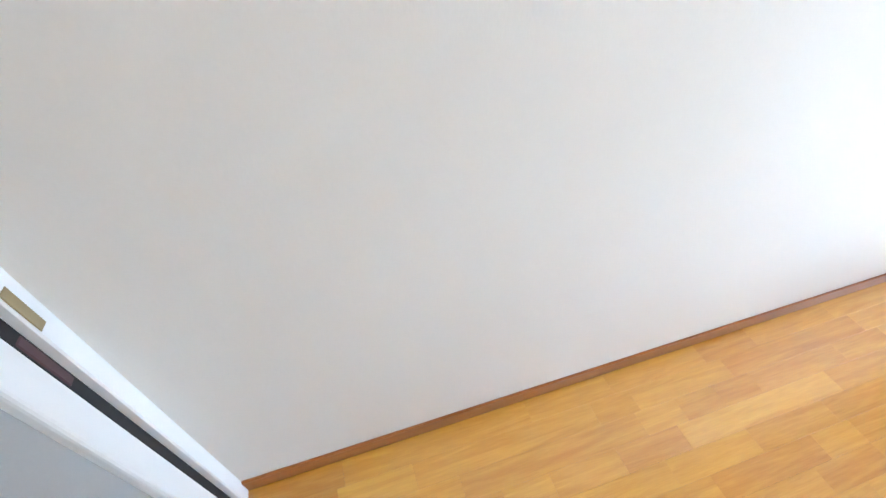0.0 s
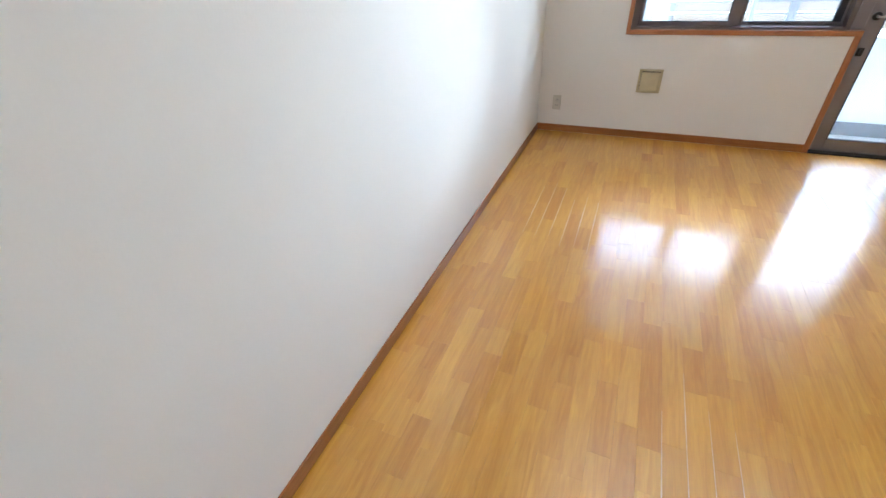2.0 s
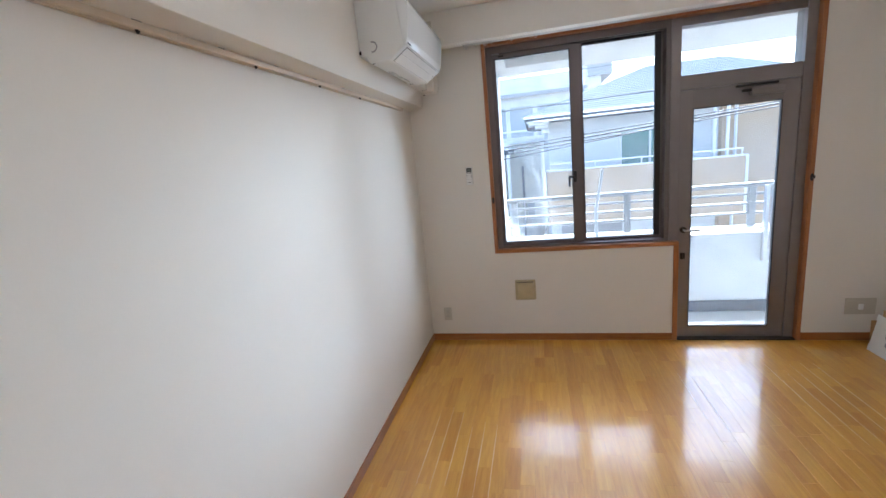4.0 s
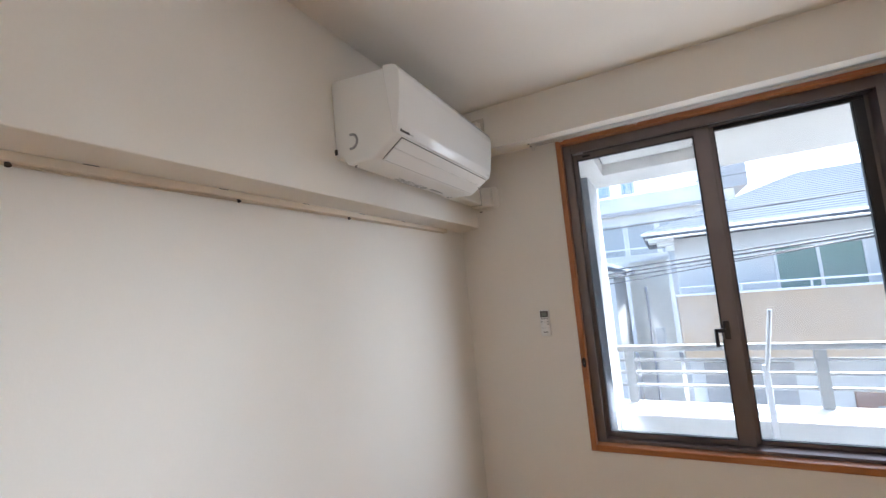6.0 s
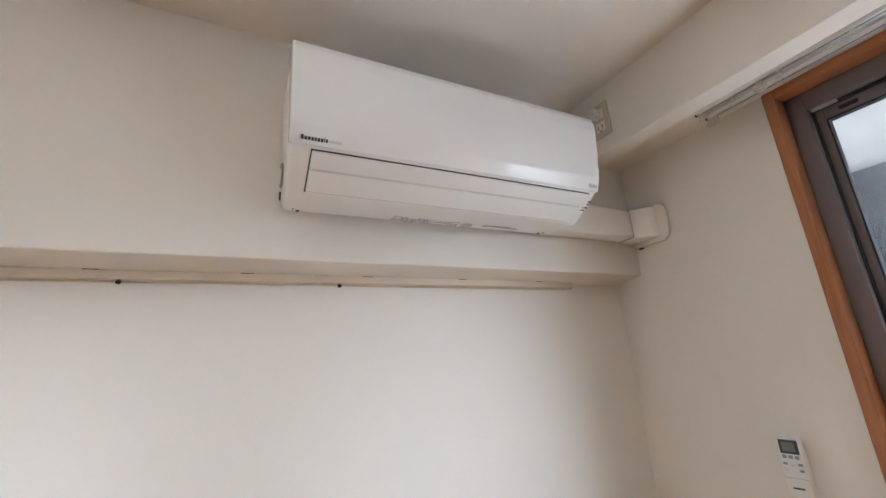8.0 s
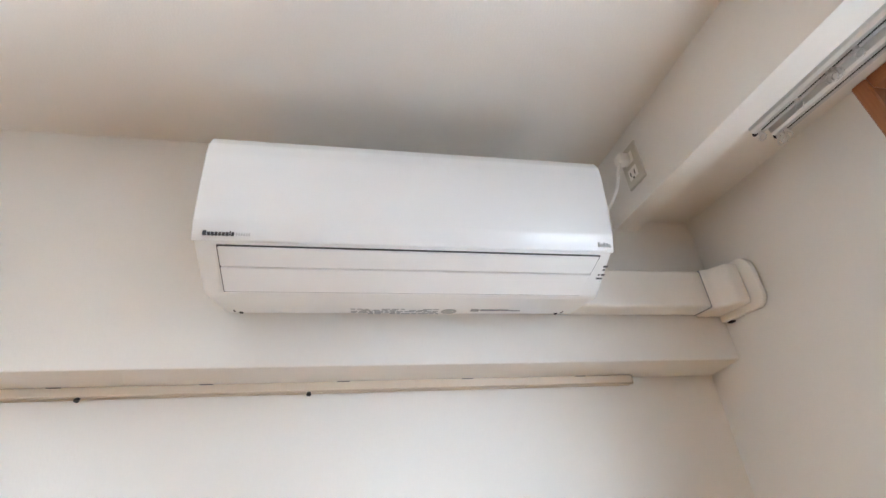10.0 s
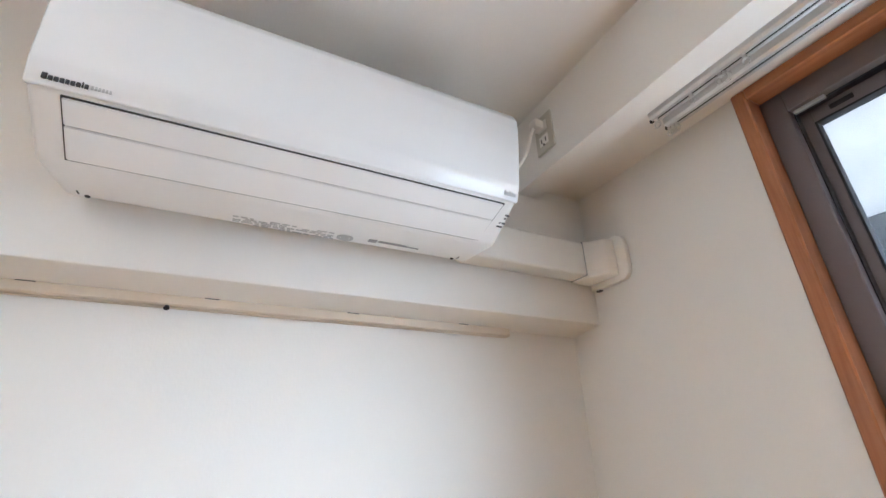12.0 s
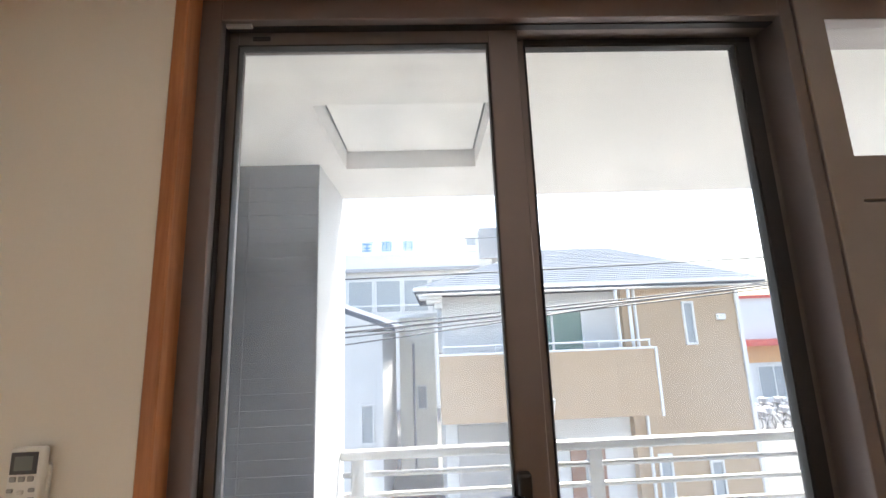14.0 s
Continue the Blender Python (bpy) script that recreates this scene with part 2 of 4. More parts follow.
def extrude_profile(bm, pts, axis, lo, hi, bevel=0.0, seg=2):
    """A closed outline swept along an axis. pts are the other two coordinates in axis order."""
    def co(p, t):
        return {"x": (t, *p), "y": (p[0], t, p[1]), "z": (*p, t)}[axis]
    va = [bm.verts.new(co(p, lo)) for p in pts]
    vb = [bm.verts.new(co(p, hi)) for p in pts]
    n = len(pts)
    fs = [bm.faces.new(va), bm.faces.new(list(reversed(vb)))]
    for i in range(n):
        fs.append(bm.faces.new((va[i], vb[i], vb[(i + 1) % n], va[(i + 1) % n])))
    bmesh.ops.recalc_face_normals(bm, faces=fs)
    if bevel:
        es = {e for f in fs for e in f.edges}
        bmesh.ops.bevel(bm, geom=list(es), offset=bevel, segments=seg, profile=0.5, affect="EDGES")
    return bm


def B(*boxes, bevel=0.0, seg=1):
    bm = bmesh.new()
    for lo, hi in boxes:
        box(bm, lo, hi, bevel, seg)
    return bm


def T(a, b, r, seg=14, r2=None):
    return tube(bmesh.new(), a, b, r, seg, r2)


def mesh_object(name, bm, mat, smooth=False):
    me = bpy.data.meshes.new(name)
    bm.to_mesh(me)
    bm.free()
    me.materials.append(mat)
    if smooth:
        me.shade_smooth()
        me.set_sharp_from_angle(angle=radians(35))
    return new(name, me)


def structure(name, bm, mat, label, category="", smooth=False):
    ob = mesh_object(name, bm, mat, smooth)
    ORG[ob.name] = Vector((0, 0, 0))
    return tagged(ob, label, category or name.split("_")[0], kind="structure")


def thing(name, at, label, category, group="", kind=""):
    ob = new(name)
    ob.location = at
    ob.empty_display_size = 0.05
    ORG[ob.name] = Vector(at)
    return tagged(ob, label, category, group, kind)


def part(name, bm, mat, parent, label="", smooth=False):
    """One mesh under a thing or a part; the outline is given in world coordinates."""
    o = ORG[parent.name]
    bmesh.ops.translate(bm, vec=-o, verts=bm.verts)
    ob = mesh_object(name, bm, mat, smooth)
    ob.parent = parent
    ORG[ob.name] = o
    if label:
        ob["label"] = label
    return ob


def cable(name, pts, r, mat, parent, label=""):
    """A bent round cord through some points, as a mesh."""
    bm = bmesh.new()
    P = [Vector(p) for p in pts]
    path = []
    for i in range(len(P) - 1):
        a, b, c, d = P[max(0, i - 1)], P[i], P[i + 1], P[min(len(P) - 1, i + 2)]
        for k in range(6):
            u = k / 6
            path.append(0.5 * ((2 * b) + (c - a) * u + (2 * a - 5 * b + 4 * c - d) * u * u + (3 * b - a - 3 * c + d) * u ** 3))
    path.append(P[-1])
    rings = []
    for i, p in enumerate(path):
        t = (path[min(i + 1, len(path) - 1)] - path[max(i - 1, 0)]).normalized()
        q = t.to_track_quat("Z", "Y")
        rings.append([bm.verts.new(p + q @ Vector((math.cos(k * math.tau / 8) * r, math.sin(k * math.tau / 8) * r, 0))) for k in range(8)])
    for a, b in zip(rings, rings[1:]):
        for k in range(8):
            bm.faces.new((a[k], a[(k + 1) % 8], b[(k + 1) % 8], b[k]))
    bm.faces.new(list(reversed(rings[0])))
    bm.faces.new(rings[-1])
    return part(name, bm, mat, parent, label, smooth=True)


# ---- room shell ----
XR, YE, ZC = 3.46, -4.35, 2.65            # far side wall, entry wall, ceiling
DOOR_X0, DOOR_X1, WIN_X0 = 2.004, 2.90, 0.618
structure("wall_west", B(((-0.15, YE - 0.15, -0.05), (0, 0.2, ZC + 0.1))), M_WALL, "white textured wallpaper wall beside the air conditioner", "wall")
structure("wall_east", B(((XR, YE - 0.15, -0.05), (XR + 0.15, 0.2, ZC + 0.1))), M_WALL, "white textured wallpaper wall opposite the air conditioner", "wall")
structure("wall_south", B(((0, YE - 0.15, 2.06), (0.90, YE, ZC + 0.1)), ((0.90, YE - 0.15, -0.05), (XR, YE, ZC + 0.1))), M_WALL, "white wallpaper wall with the entry door", "wall")
structure("wall_north", B(((0, 0, -0.05), (WIN_X0 + 0.02, 0.2, ZC + 0.1)), ((WIN_X0 + 0.02, 0, -0.05), (DOOR_X0 + 0.02, 0.2, 0.81)),
                           ((WIN_X0 + 0.02, 0, 2.44), (DOOR_X1 - 0.02, 0.2, ZC + 0.1)), ((DOOR_X1 - 0.02, 0, -0.05), (XR, 0.2, ZC + 0.1))),
          M_WALL, "beige-white wallpaper wall with the balcony window and door", "wall")
structure("ceiling", B(((0, YE, ZC), (XR, 0, ZC + 0.12))), M_CEIL, "off-white papered ceiling", "ceiling")
bm = extrude_profile(bmesh.new(), [(0.0, 2.022), (0.111, 2.040), (0.111, ZC), (0.0, ZC)], "y", YE, 0.0, bevel=0.003)
structure("beam_west", bm, M_WALL, "papered ceiling beam that carries the air conditioner", "beam")
structure("beam_north", B(((0.111, -0.25, 2.455), (XR, 0, ZC)), ((0.111, -0.25, 2.42), (XR, -0.18, 2.455))), M_WALL, "papered lintel beam with a curtain rail recess", "beam")
bm = B(((0, YE, 0.0), (0.009, -0.009, 0.06)), bevel=0.002)
structure("baseboard", bm, M_BASE_Y, "reddish-brown wooden baseboard", "baseboard")
structure("baseboard", B(((0, -0.009, 0.0), (DOOR_X0, 0, 0.06)), bevel=0.002), M_BASE_X, "reddish-brown wooden baseboard under the window", "baseboard")
structure("baseboard", B(((DOOR_X1 + 0.002, -0.009, 0.0), (XR, 0, 0.06)), bevel=0.002), M_BASE_X, "reddish-brown wooden baseboard beside the balcony door", "baseboard")
structure("baseboard", B(((XR - 0.009, YE, 0.0), (XR, -0.01, 0.06)), bevel=0.002), M_BASE_Y, "reddish-brown wooden baseboard", "baseboard")
FLOOR = structure("floor", B(((0, YE, -0.05), (XR, 0.03, -0.004))), M_UNDER, "glossy honey-coloured parquet floor of short staves", "floor")

# ---- window and balcony door in one wooden casing ----
CW = 0.028                                # face width of the casing
casing = structure("trim", B(((WIN_X0, -0.012, 0.79), (WIN_X0 + CW, 0.06, 2.454)), bevel=0.003), M_TRIM_Z, "orange-brown wooden casing round window and door", "casing")
part("casing_head", B(((WIN_X0 + CW, -0.012, 2.454 - CW), (DOOR_X1, 0.06, 2.454)), bevel=0.003), M_TRIM_X, casing)
part("casing_jamb", B(((DOOR_X1 - CW, -0.012, 0.0), (DOOR_X1, 0.06, 2.454 - CW)), bevel=0.003), M_TRIM_Z, casing)
part("casing_sill", B(((WIN_X0 + CW, -0.012, 0.79), (DOOR_X0 + 0.036, 0.06, 0.822)), bevel=0.003), M_TRIM_X, casing)
part("casing_jamb", B(((DOOR_X0, -0.012, 0.0), (DOOR_X0 + 0.036, 0.06, 0.79)), bevel=0.003), M_TRIM_Z, casing)

GL0, GL1, GR0, GR1 = 0.711, 1.277, 1.368, 1.892
window = thing("window_1", (1.3, 0.1, 0.822), "bronze aluminium sliding window with two clear panes", "window", kind="structure")
X0, XF, X1 = WIN_X0 + CW, WIN_X0 + 0.072, 1.975
part("window_frame", B(((X0, 0.036, 0.822), (XF, 0.16, 2.426)), ((X1 - 0.03, 0.036, 0.822), (X1, 0.16, 2.426)),
                       ((XF, 0.036, 2.375), (X1 - 0.03, 0.16, 2.426)), ((XF, 0.036, 0.822), (X1 - 0.03, 0.16, 0.838)), bevel=0.0015), M_BRONZE, window)


def sash(x0, g0, g1, x1, y, z0, gz0, gz1, z1, glass=M_GLASS):
    s = part("sash", B(((x0, y - 0.014, z0), (g0, y + 0.014, z1)), ((g1, y - 0.014, z0), (x1, y + 0.014, z1)),
                       ((g0, y - 0.014, gz1), (g1, y + 0.014, z1)), ((g0, y - 0.014, z0), (g1, y + 0.014, gz0)), bevel=0.002), M_BRONZE, window)
    p = part("pane", B(((g0 - 0.005, y - 0.0025, gz0 - 0.005), (g1 + 0.005, y + 0.0025, gz1 + 0.005))), glass, s, "clear window glass" if glass is M_GLASS else "hazy window glass")
    p.visible_shadow = False
    g = 0.004
    part("gasket", B(((g0, y - 0.016, gz0), (g0 + g, y + 0.006, gz1)), ((g1 - g, y - 0.016, gz0), (g1, y + 0.006, gz1)),
                     ((g0 + g, y - 0.016, gz1 - g), (g1 - g, y + 0.006, gz1)), ((g0 + g, y - 0.016, gz0), (g1 - g, y + 0.006, gz0 + g))), M_GASKET, s)
    return s


left_sash = sash(XF + 0.001, GL0, GL1, 1.345, 0.088, 0.839, 0.866, 2.340, 2.374, M_GLASS_HAZY)
right_sash = sash(1.30, GR0, GR1, X1 - 0.031, 0.126, 0.839, 0.858, 2.358, 2.374)
# black strips put the shade of the open track into colour
part("track", B(((XF + 0.0015, 0.056, 2.3715), (X1 - 0.031, 0.0735, 2.3745)), ((XF + 0.0002, 0.056, 0.84), (XF + 0.0025, 0.0735, 2.371))), M_TRACK, window, "sliding track with its shade put in as black strips")
# glazing channel, widened so its dark colour shows the backlit stile's shade
part("glazing_channel", B(((GR1 + 0.001, 0.1085, 0.86), (GR1 + 0.036, 0.1115, 2.357)), ((GR0, 0.1085, 2.3585), (GR1 + 0.036, 0.1115, 2.373))), M_TRACK, right_sash, "glazing channel widened in dark colour for the stile's shade")
part("roller_stop", B(((0.742, 0.071, 2.350), (0.782, 0.0745, 2.362)), bevel=0.002), M_BLACK, left_sash, "small black anti-lift block")
part("track_end", B(((XF + 0.004, 0.046, 2.366), (XF + 0.06, 0.0545, 2.3745)), bevel=0.001), M_GREY_INK, window, "grey metal track end")
latch = part("latch", B(((1.280, 0.050, 1.335), (1.306, 0.074, 1.425)), bevel=0.006, seg=2), M_BLACK, left_sash, "black crescent latch")
part("latch_lever", B(((1.240, 0.040, 1.30), (1.256, 0.056, 1.385)), ((1.242, 0.042, 1.368), (1.290, 0.058, 1.388)), bevel=0.004, seg=2), M_BLACK, left_sash)

door = thing("door_1", (2.42, 0.08, 0.0), "closed bronze aluminium balcony door with tall glass and a transom light", "door", kind="structure")
DX0, DX1 = DOOR_X0 + 0.036, DOOR_X1 - CW
part("mullion", B(((1.976, 0.03, 0.824), (DX0 + 0.002, 0.16, 2.424)), bevel=0.002), M_BRONZE_GLARE, door)
part("door_frame", B(((DX1 - 0.063, 0.036, 0.0), (DX1, 0.16, 2.424)), ((DX0 + 0.004, 0.045, 2.370), (DX1 - 0.063, 0.16, 2.424)),
                     ((DX0 + 0.004, 0.045, 1.935), (DX1 - 0.063, 0.16, 2.035)), ((DX0 + 0.004, 0.045, -0.02), (DX1 - 0.063, 0.17, 0.012)), bevel=0.002), M_BRONZE_GLARE, door)
leaf = part("leaf", B(((DX0 + 0.006, 0.05, 0.014), (2.133, 0.09, 1.932)), ((2.702, 0.05, 0.014), (DX1 - 0.065, 0.09, 1.932)),
                      ((2.133, 0.05, 1.800), (2.702, 0.09, 1.932)), ((2.133, 0.05, 0.014), (2.702, 0.09, 0.095)), bevel=0.002), M_BRONZE_GLARE, door)
pane = part("pane", B(((2.128, 0.068, 0.090), (2.707, 0.073, 1.805))), M_GLASS, leaf, "clear tall door glass")
pane.visible_shadow = False
part("gasket", B(((2.133, 0.047, 0.095), (2.138, 0.067, 1.80)), ((2.697, 0.047, 0.095), (2.702, 0.067, 1.80)), ((2.138, 0.047, 1.795), (2.697, 0.067, 1.80)), ((2.138, 0.047, 0.095), (2.697, 0.067, 0.10))), M_GASKET, leaf)
tpane = part("transom_pane", B(((DX0 + 0.004, 0.075, 2.030), (DX1 - 0.058, 0.080, 2.375))), M_GLASS, door, "clear transom glass")
tpane.visible_shadow = False
rose = part("handle_rose", tube(bmesh.new(), (2.083, 0.05, 0.90), (2.083, 0.036, 0.90), 0.024, 20), M_BLACK, leaf, "dark round handle rose", True)
part("lever", B(((2.078, 0.004, 0.892), (2.19, 0.018, 0.904)), ((2.078, 0.004, 0.892), (2.090, 0.04, 0.906)), bevel=0.004, seg=2), M_METAL, rose, "thin metal lever handle")
part("thumb_turn", B(((2.066, 0.038, 0.665), (2.100, 0.05, 0.715)), ((2.079, 0.022, 0.672), (2.087, 0.04, 0.708)), bevel=0.003), M_BLACK, leaf, "dark thumb-turn lock")
closer = part("door_closer", B(((2.49, 0.005, 1.845), (2.70, 0.05, 1.895)), bevel=0.006, seg=2), M_BRONZE_GLARE, leaf, "bronze door closer")
part("closer_arm", B(((2.40, 0.02, 1.91), (2.66, 0.045, 1.925)), ((2.44, 0.012, 1.872), (2.492, 0.048, 1.892)), bevel=0.003), M_BLACK, leaf)
part("threshold", B(((DX0 + 0.002, -0.012, 0.0), (DX1 - 0.002, 0.044, 0.010)), bevel=0.002), M_BLACK, door, "dark metal threshold")

# ---- entry door ----
entry = thing("door_2", (0.45, YE, 0.0), "closed white panelled entry door with a brass strike", "door", kind="structure")
part("door_casing", B(((0.0, YE - 0.10, 0.0), (0.045, YE + 0.012, 2.06)), ((0.855, YE - 0.10, 0.0), (0.90, YE + 0.012, 2.06)), ((0.045, YE - 0.10, 2.015), (0.855, YE + 0.012, 2.06)), bevel=0.003), M_WHITE, entry)
part("door_gap", B(((0.0455, YE - 0.10, 0.0), (0.0675, YE - 0.006, 2.012)), ((0.8425, YE - 0.10, 0.0), (0.8545, YE - 0.006, 2.012)), ((0.0675, YE - 0.10, 2.0055), (0.8425, YE - 0.006, 2.0145))), M_GASKET, entry, "black gap round the door leaf")
eleaf = part("leaf", B(((0.068, YE - 0.05, 0.008), (0.135, YE - 0.002, 2.005)), ((0.755, YE - 0.05, 0.008), (0.842, YE - 0.002, 2.005)),
                       ((0.135, YE - 0.05, 1.90), (0.755, YE - 0.002, 2.005)), ((0.135, YE - 0.05, 0.008), (0.755, YE - 0.002, 0.16)), bevel=0.008, seg=3), M_WHITE, entry)
# white panel; the shade of its recess is put into the grey base
part("panel", B(((0.13, YE - 0.045, 0.15), (0.76, YE - 0.022, 1.91)), bevel=0.004), material("shade_greyed_white", (0.40, 0.40, 0.39), 0.5), eleaf, "white door panel with its shade painted in grey")
part("strike_plate", B(((0.024, YE + 0.0125, 0.850), (0.0425, YE + 0.0145, 0.93)), bevel=0.001), M_BRASS, entry, "worn brass strike plate")
part("latch_bolt", B(((0.047, YE - 0.03, 0.74), (0.066, YE - 0.004, 0.86)), bevel=0.003), material("dark_bronze", (0.09, 0.05, 0.055), 0.5), entry, "dark latch in the gap")

# ---- balcony ----
BF, PY, PZ, BY = -0.25, 1.25, 0.60, 1.65      # floor level, parapet inner face, parapet top, outer edge
structure("balcony_floor", B(((-0.6, 0.2, BF - 0.15), (7.0, BY, BF))), M_BFLOOR, "pale grey balcony floor sheet", "floor")
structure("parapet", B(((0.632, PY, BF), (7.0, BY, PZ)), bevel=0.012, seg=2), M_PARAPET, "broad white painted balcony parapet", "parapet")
structure("gutter_band", B(((0.632, PY - 0.012, BF), (7.0, PY - 0.003, BF + 0.125)), bevel=0.003), M_GUTTER, "dark grey upstand at the foot of the parapet", "trim")
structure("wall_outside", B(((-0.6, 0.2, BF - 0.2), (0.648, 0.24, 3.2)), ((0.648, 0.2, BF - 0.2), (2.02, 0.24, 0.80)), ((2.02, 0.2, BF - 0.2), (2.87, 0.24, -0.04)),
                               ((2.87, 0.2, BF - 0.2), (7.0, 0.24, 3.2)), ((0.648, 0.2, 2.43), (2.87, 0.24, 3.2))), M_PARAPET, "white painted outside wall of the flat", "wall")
HX0, HX1, HY0, HY1, HZ = 0.740, 1.37, 0.56, 1.16, 2.465
structure("balcony_ceiling", B(((-0.6, 0.24, HZ), (HX0, BY, 2.75)), ((HX1, 0.24, HZ), (7.0, BY, 2.75)), ((HX0, 0.24, HZ), (HX1, HY0, 2.75)), ((HX0, HY1, HZ), (HX1, BY, 2.75))), M_SOFFIT, "white painted balcony ceiling with a square hatch", "ceiling")
hatch = thing("escape_hatch", ((HX0 + HX1) / 2, (HY0 + HY1) / 2, 2.55), "closed white metal escape hatch in the balcony ceiling", "hatch")
part("lid", B(((HX0 + 0.012, HY0 + 0.012, 2.548), (HX1 - 0.012, HY1 - 0.012, 2.56)), bevel=0.003), M_WHITE, hatch)
part("frame", B(((HX0, HY0, 2.56), (HX1, HY1, 2.58))), M_GUTTER, hatch, "dark gap round the lid")
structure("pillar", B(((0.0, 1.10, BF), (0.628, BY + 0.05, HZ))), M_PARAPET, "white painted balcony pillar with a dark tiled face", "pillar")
part("grout_bed", B(((0.001, 1.0915, BF + 0.001), (0.6265, 1.0985, HZ - 0.001))), M_GROUT, bpy.data.objects["pillar"], "dark grout bed")
structure("balcony_side_wall", B(((-0.75, 0.2, BF - 0.2), (-0.6, BY + 0.05, 2.75))), M_PARAPET, "white balcony side wall", "wall")
structure("balcony_side_wall", B(((7.0, 0.2, BF - 0.2), (7.15, BY + 0.05, 2.75))), M_PARAPET, "white balcony side wall", "wall")

railing = thing("balcony_railing", (3.8, 1.59, PZ), "pale aluminium balcony railing with level bars on the parapet", "railing")
part("handrail", B(((0.634, 1.562, 1.018), (6.98, 1.618, 1.068)), bevel=0.012, seg=3), M_RAILING, railing, smooth=True)
for z in (0.945, 0.845, 0.74):
    part("bar", T((0.645, 1.59, z), (6.98, 1.59, z), 0.014), M_RAILING, railing, smooth=True)
for x in (0.725, 1.985, 3.23, 4.48, 5.73, 6.9):
    part("post", B(((x - 0.036, 1.572, PZ), (x + 0.036, 1.608, 1.02)), bevel=0.004), M_RAILING, railing)


def laundry_bracket(x, folded):
    b = thing("laundry_bracket", (x, PY - 0.03, 0.3), "grey metal laundry pole bracket on the balcony parapet, arm " + ("folded down" if folded else "raised"), "bracket", "laundry brackets")
    part("post", B(((x - 0.018, PY - 0.045, 0.30), (x + 0.018, PY - 0.003, 0.98 if not folded else 1.07)), bevel=0.004), M_METAL, b)
    if folded:
        part("arm", B(((x + 0.024, PY - 0.075, 0.42), (x + 0.05, PY - 0.035, 1.08)), bevel=0.004), M_METAL, b)
    else:
        part("arm", tube(bmesh.new(), (x, PY - 0.06, 0.95), (x + 0.06, PY - 0.10, 1.36), 0.014), M_METAL, b, smooth=True)
    part("bolt", tube(bmesh.new(), (x, PY - 0.045, 0.36), (x, PY - 0.055, 0.36), 0.01, 8), M_METAL, b)


laundry_bracket(1.60, False)
laundry_bracket(3.20, True)

# ---- air conditioner and its pipe ----
AY0, AY1 = -1.258, -0.460
AYC, AYH = (AY0 + AY1) / 2, (AY1 - AY0) / 2
ac = thing("air_conditioner", (0.111, AYC, 2.14), "white wall-mounted air conditioner with closed louvres, on the beam", "air conditioner")


def taper(bm):
    """Narrows the casing towards the wall."""
    for v in bm.verts:
        k = max(0.0, min(1.0, (0.30 - v.co.x) / 0.19))
        v.co.y = AYC + (v.co.y - AYC) * (1 - 0.03 * k)
    return bm


bm = extrude_profile(bmesh.new(), [(0.111, 2.172), (0.146, 2.170), (0.160, 2.142), (0.278, 2.137), (0.370, 2.199), (0.386, 2.30), (0.390, 2.390), (0.372, 2.421), (0.111, 2.451)], "y", AY0, AY1, bevel=0.011, seg=4)
body = part("body", taper(bm), M_AC_MATT, ac, "matt white plastic casing", True)
bm = extrude_profile(bmesh.new(), [(0.360, 2.203), (0.373, 2.1995), (0.385, 2.235), (0.396, 2.31), (0.402, 2.370), (0.401, 2.396), (0.391, 2.417), (0.374, 2.425), (0.340, 2.430), (0.340, 2.408)], "y", AY0 - 0.002, AY1 + 0.002, bevel=0.004, seg=3)
front = part("front_panel", bm, M_AC, ac, "glossy white front panel", True)
DV, NV = Vector((-0.838, 0, -0.545)), Vector((0.545, 0, -0.838))      # down the louvre face, and out of it
F0 = Vector((0.3705, 0, 2.1995))


def slab(bm, s0, s1, ya, yb, h0, h1, yskew=0.0, bevel=0.0):
    """A flat block on the slanted louvre face."""
    vs = []
    for h in (h0, h1):
        for s, y in ((s0, ya), (s1, ya), (s1, yb - yskew), (s0, yb)):
            vs.append(bm.verts.new(F0 + DV * s + NV * h + Vector((0, y, 0))))
    fs = [bm.faces.new([vs[i] for i in q]) for q in ((3, 2, 1, 0), (4, 5, 6, 7), (0, 1, 5, 4), (1, 2, 6, 5), (2, 3, 7, 6), (3, 0, 4, 7))]
    bmesh.ops.recalc_face_normals(bm, faces=fs)
    if bevel:
        bmesh.ops.bevel(bm, geom=list({e for f in fs for e in f.edges}), offset=bevel, segments=2, affect="EDGES")
    return bm


part("louvre_slot", slab(bmesh.new(), 0.0055, 0.1040, -1.2185, -0.4875, -0.004, 0.0025, 0.021), M_DARK, ac, "dark gap round the louvres")
part("louvre", slab(bmesh.new(), 0.0078, 0.0478, -1.2165, -0.4905, -0.002, 0.006, 0.008, 0.0015), M_AC_MATT, ac, "upper closed louvre", True)
part("louvre", slab(bmesh.new(), 0.0490, 0.1022, -1.2165, -0.4985, -0.002, 0.006, 0.011, 0.0015), M_AC_MATT, ac, "lower closed louvre", True)
# maker's mark and model mark as plain bars, on the panel's lower edge
def on_front(z):
    return 0.3735 + (z - 2.2) * 0.33
bm = bmesh.new()
yy = -1.240
for w, h in ((7, 11), (6, 8), (6, 8), (6, 8), (5, 8), (6, 8), (6, 8), (2, 11), (5, 8)):
    z = 2.208
    x = on_front(z)
    box(bm, (x - 0.006, yy, z), (x + 0.0015 + h * 0.0002, yy + w * 0.00076, z + h * 0.00074))
    yy += w * 0.00076 + 0.0017
part("maker_mark", bm, M_INK, front, "small dark maker's mark")
bm = bmesh.new()
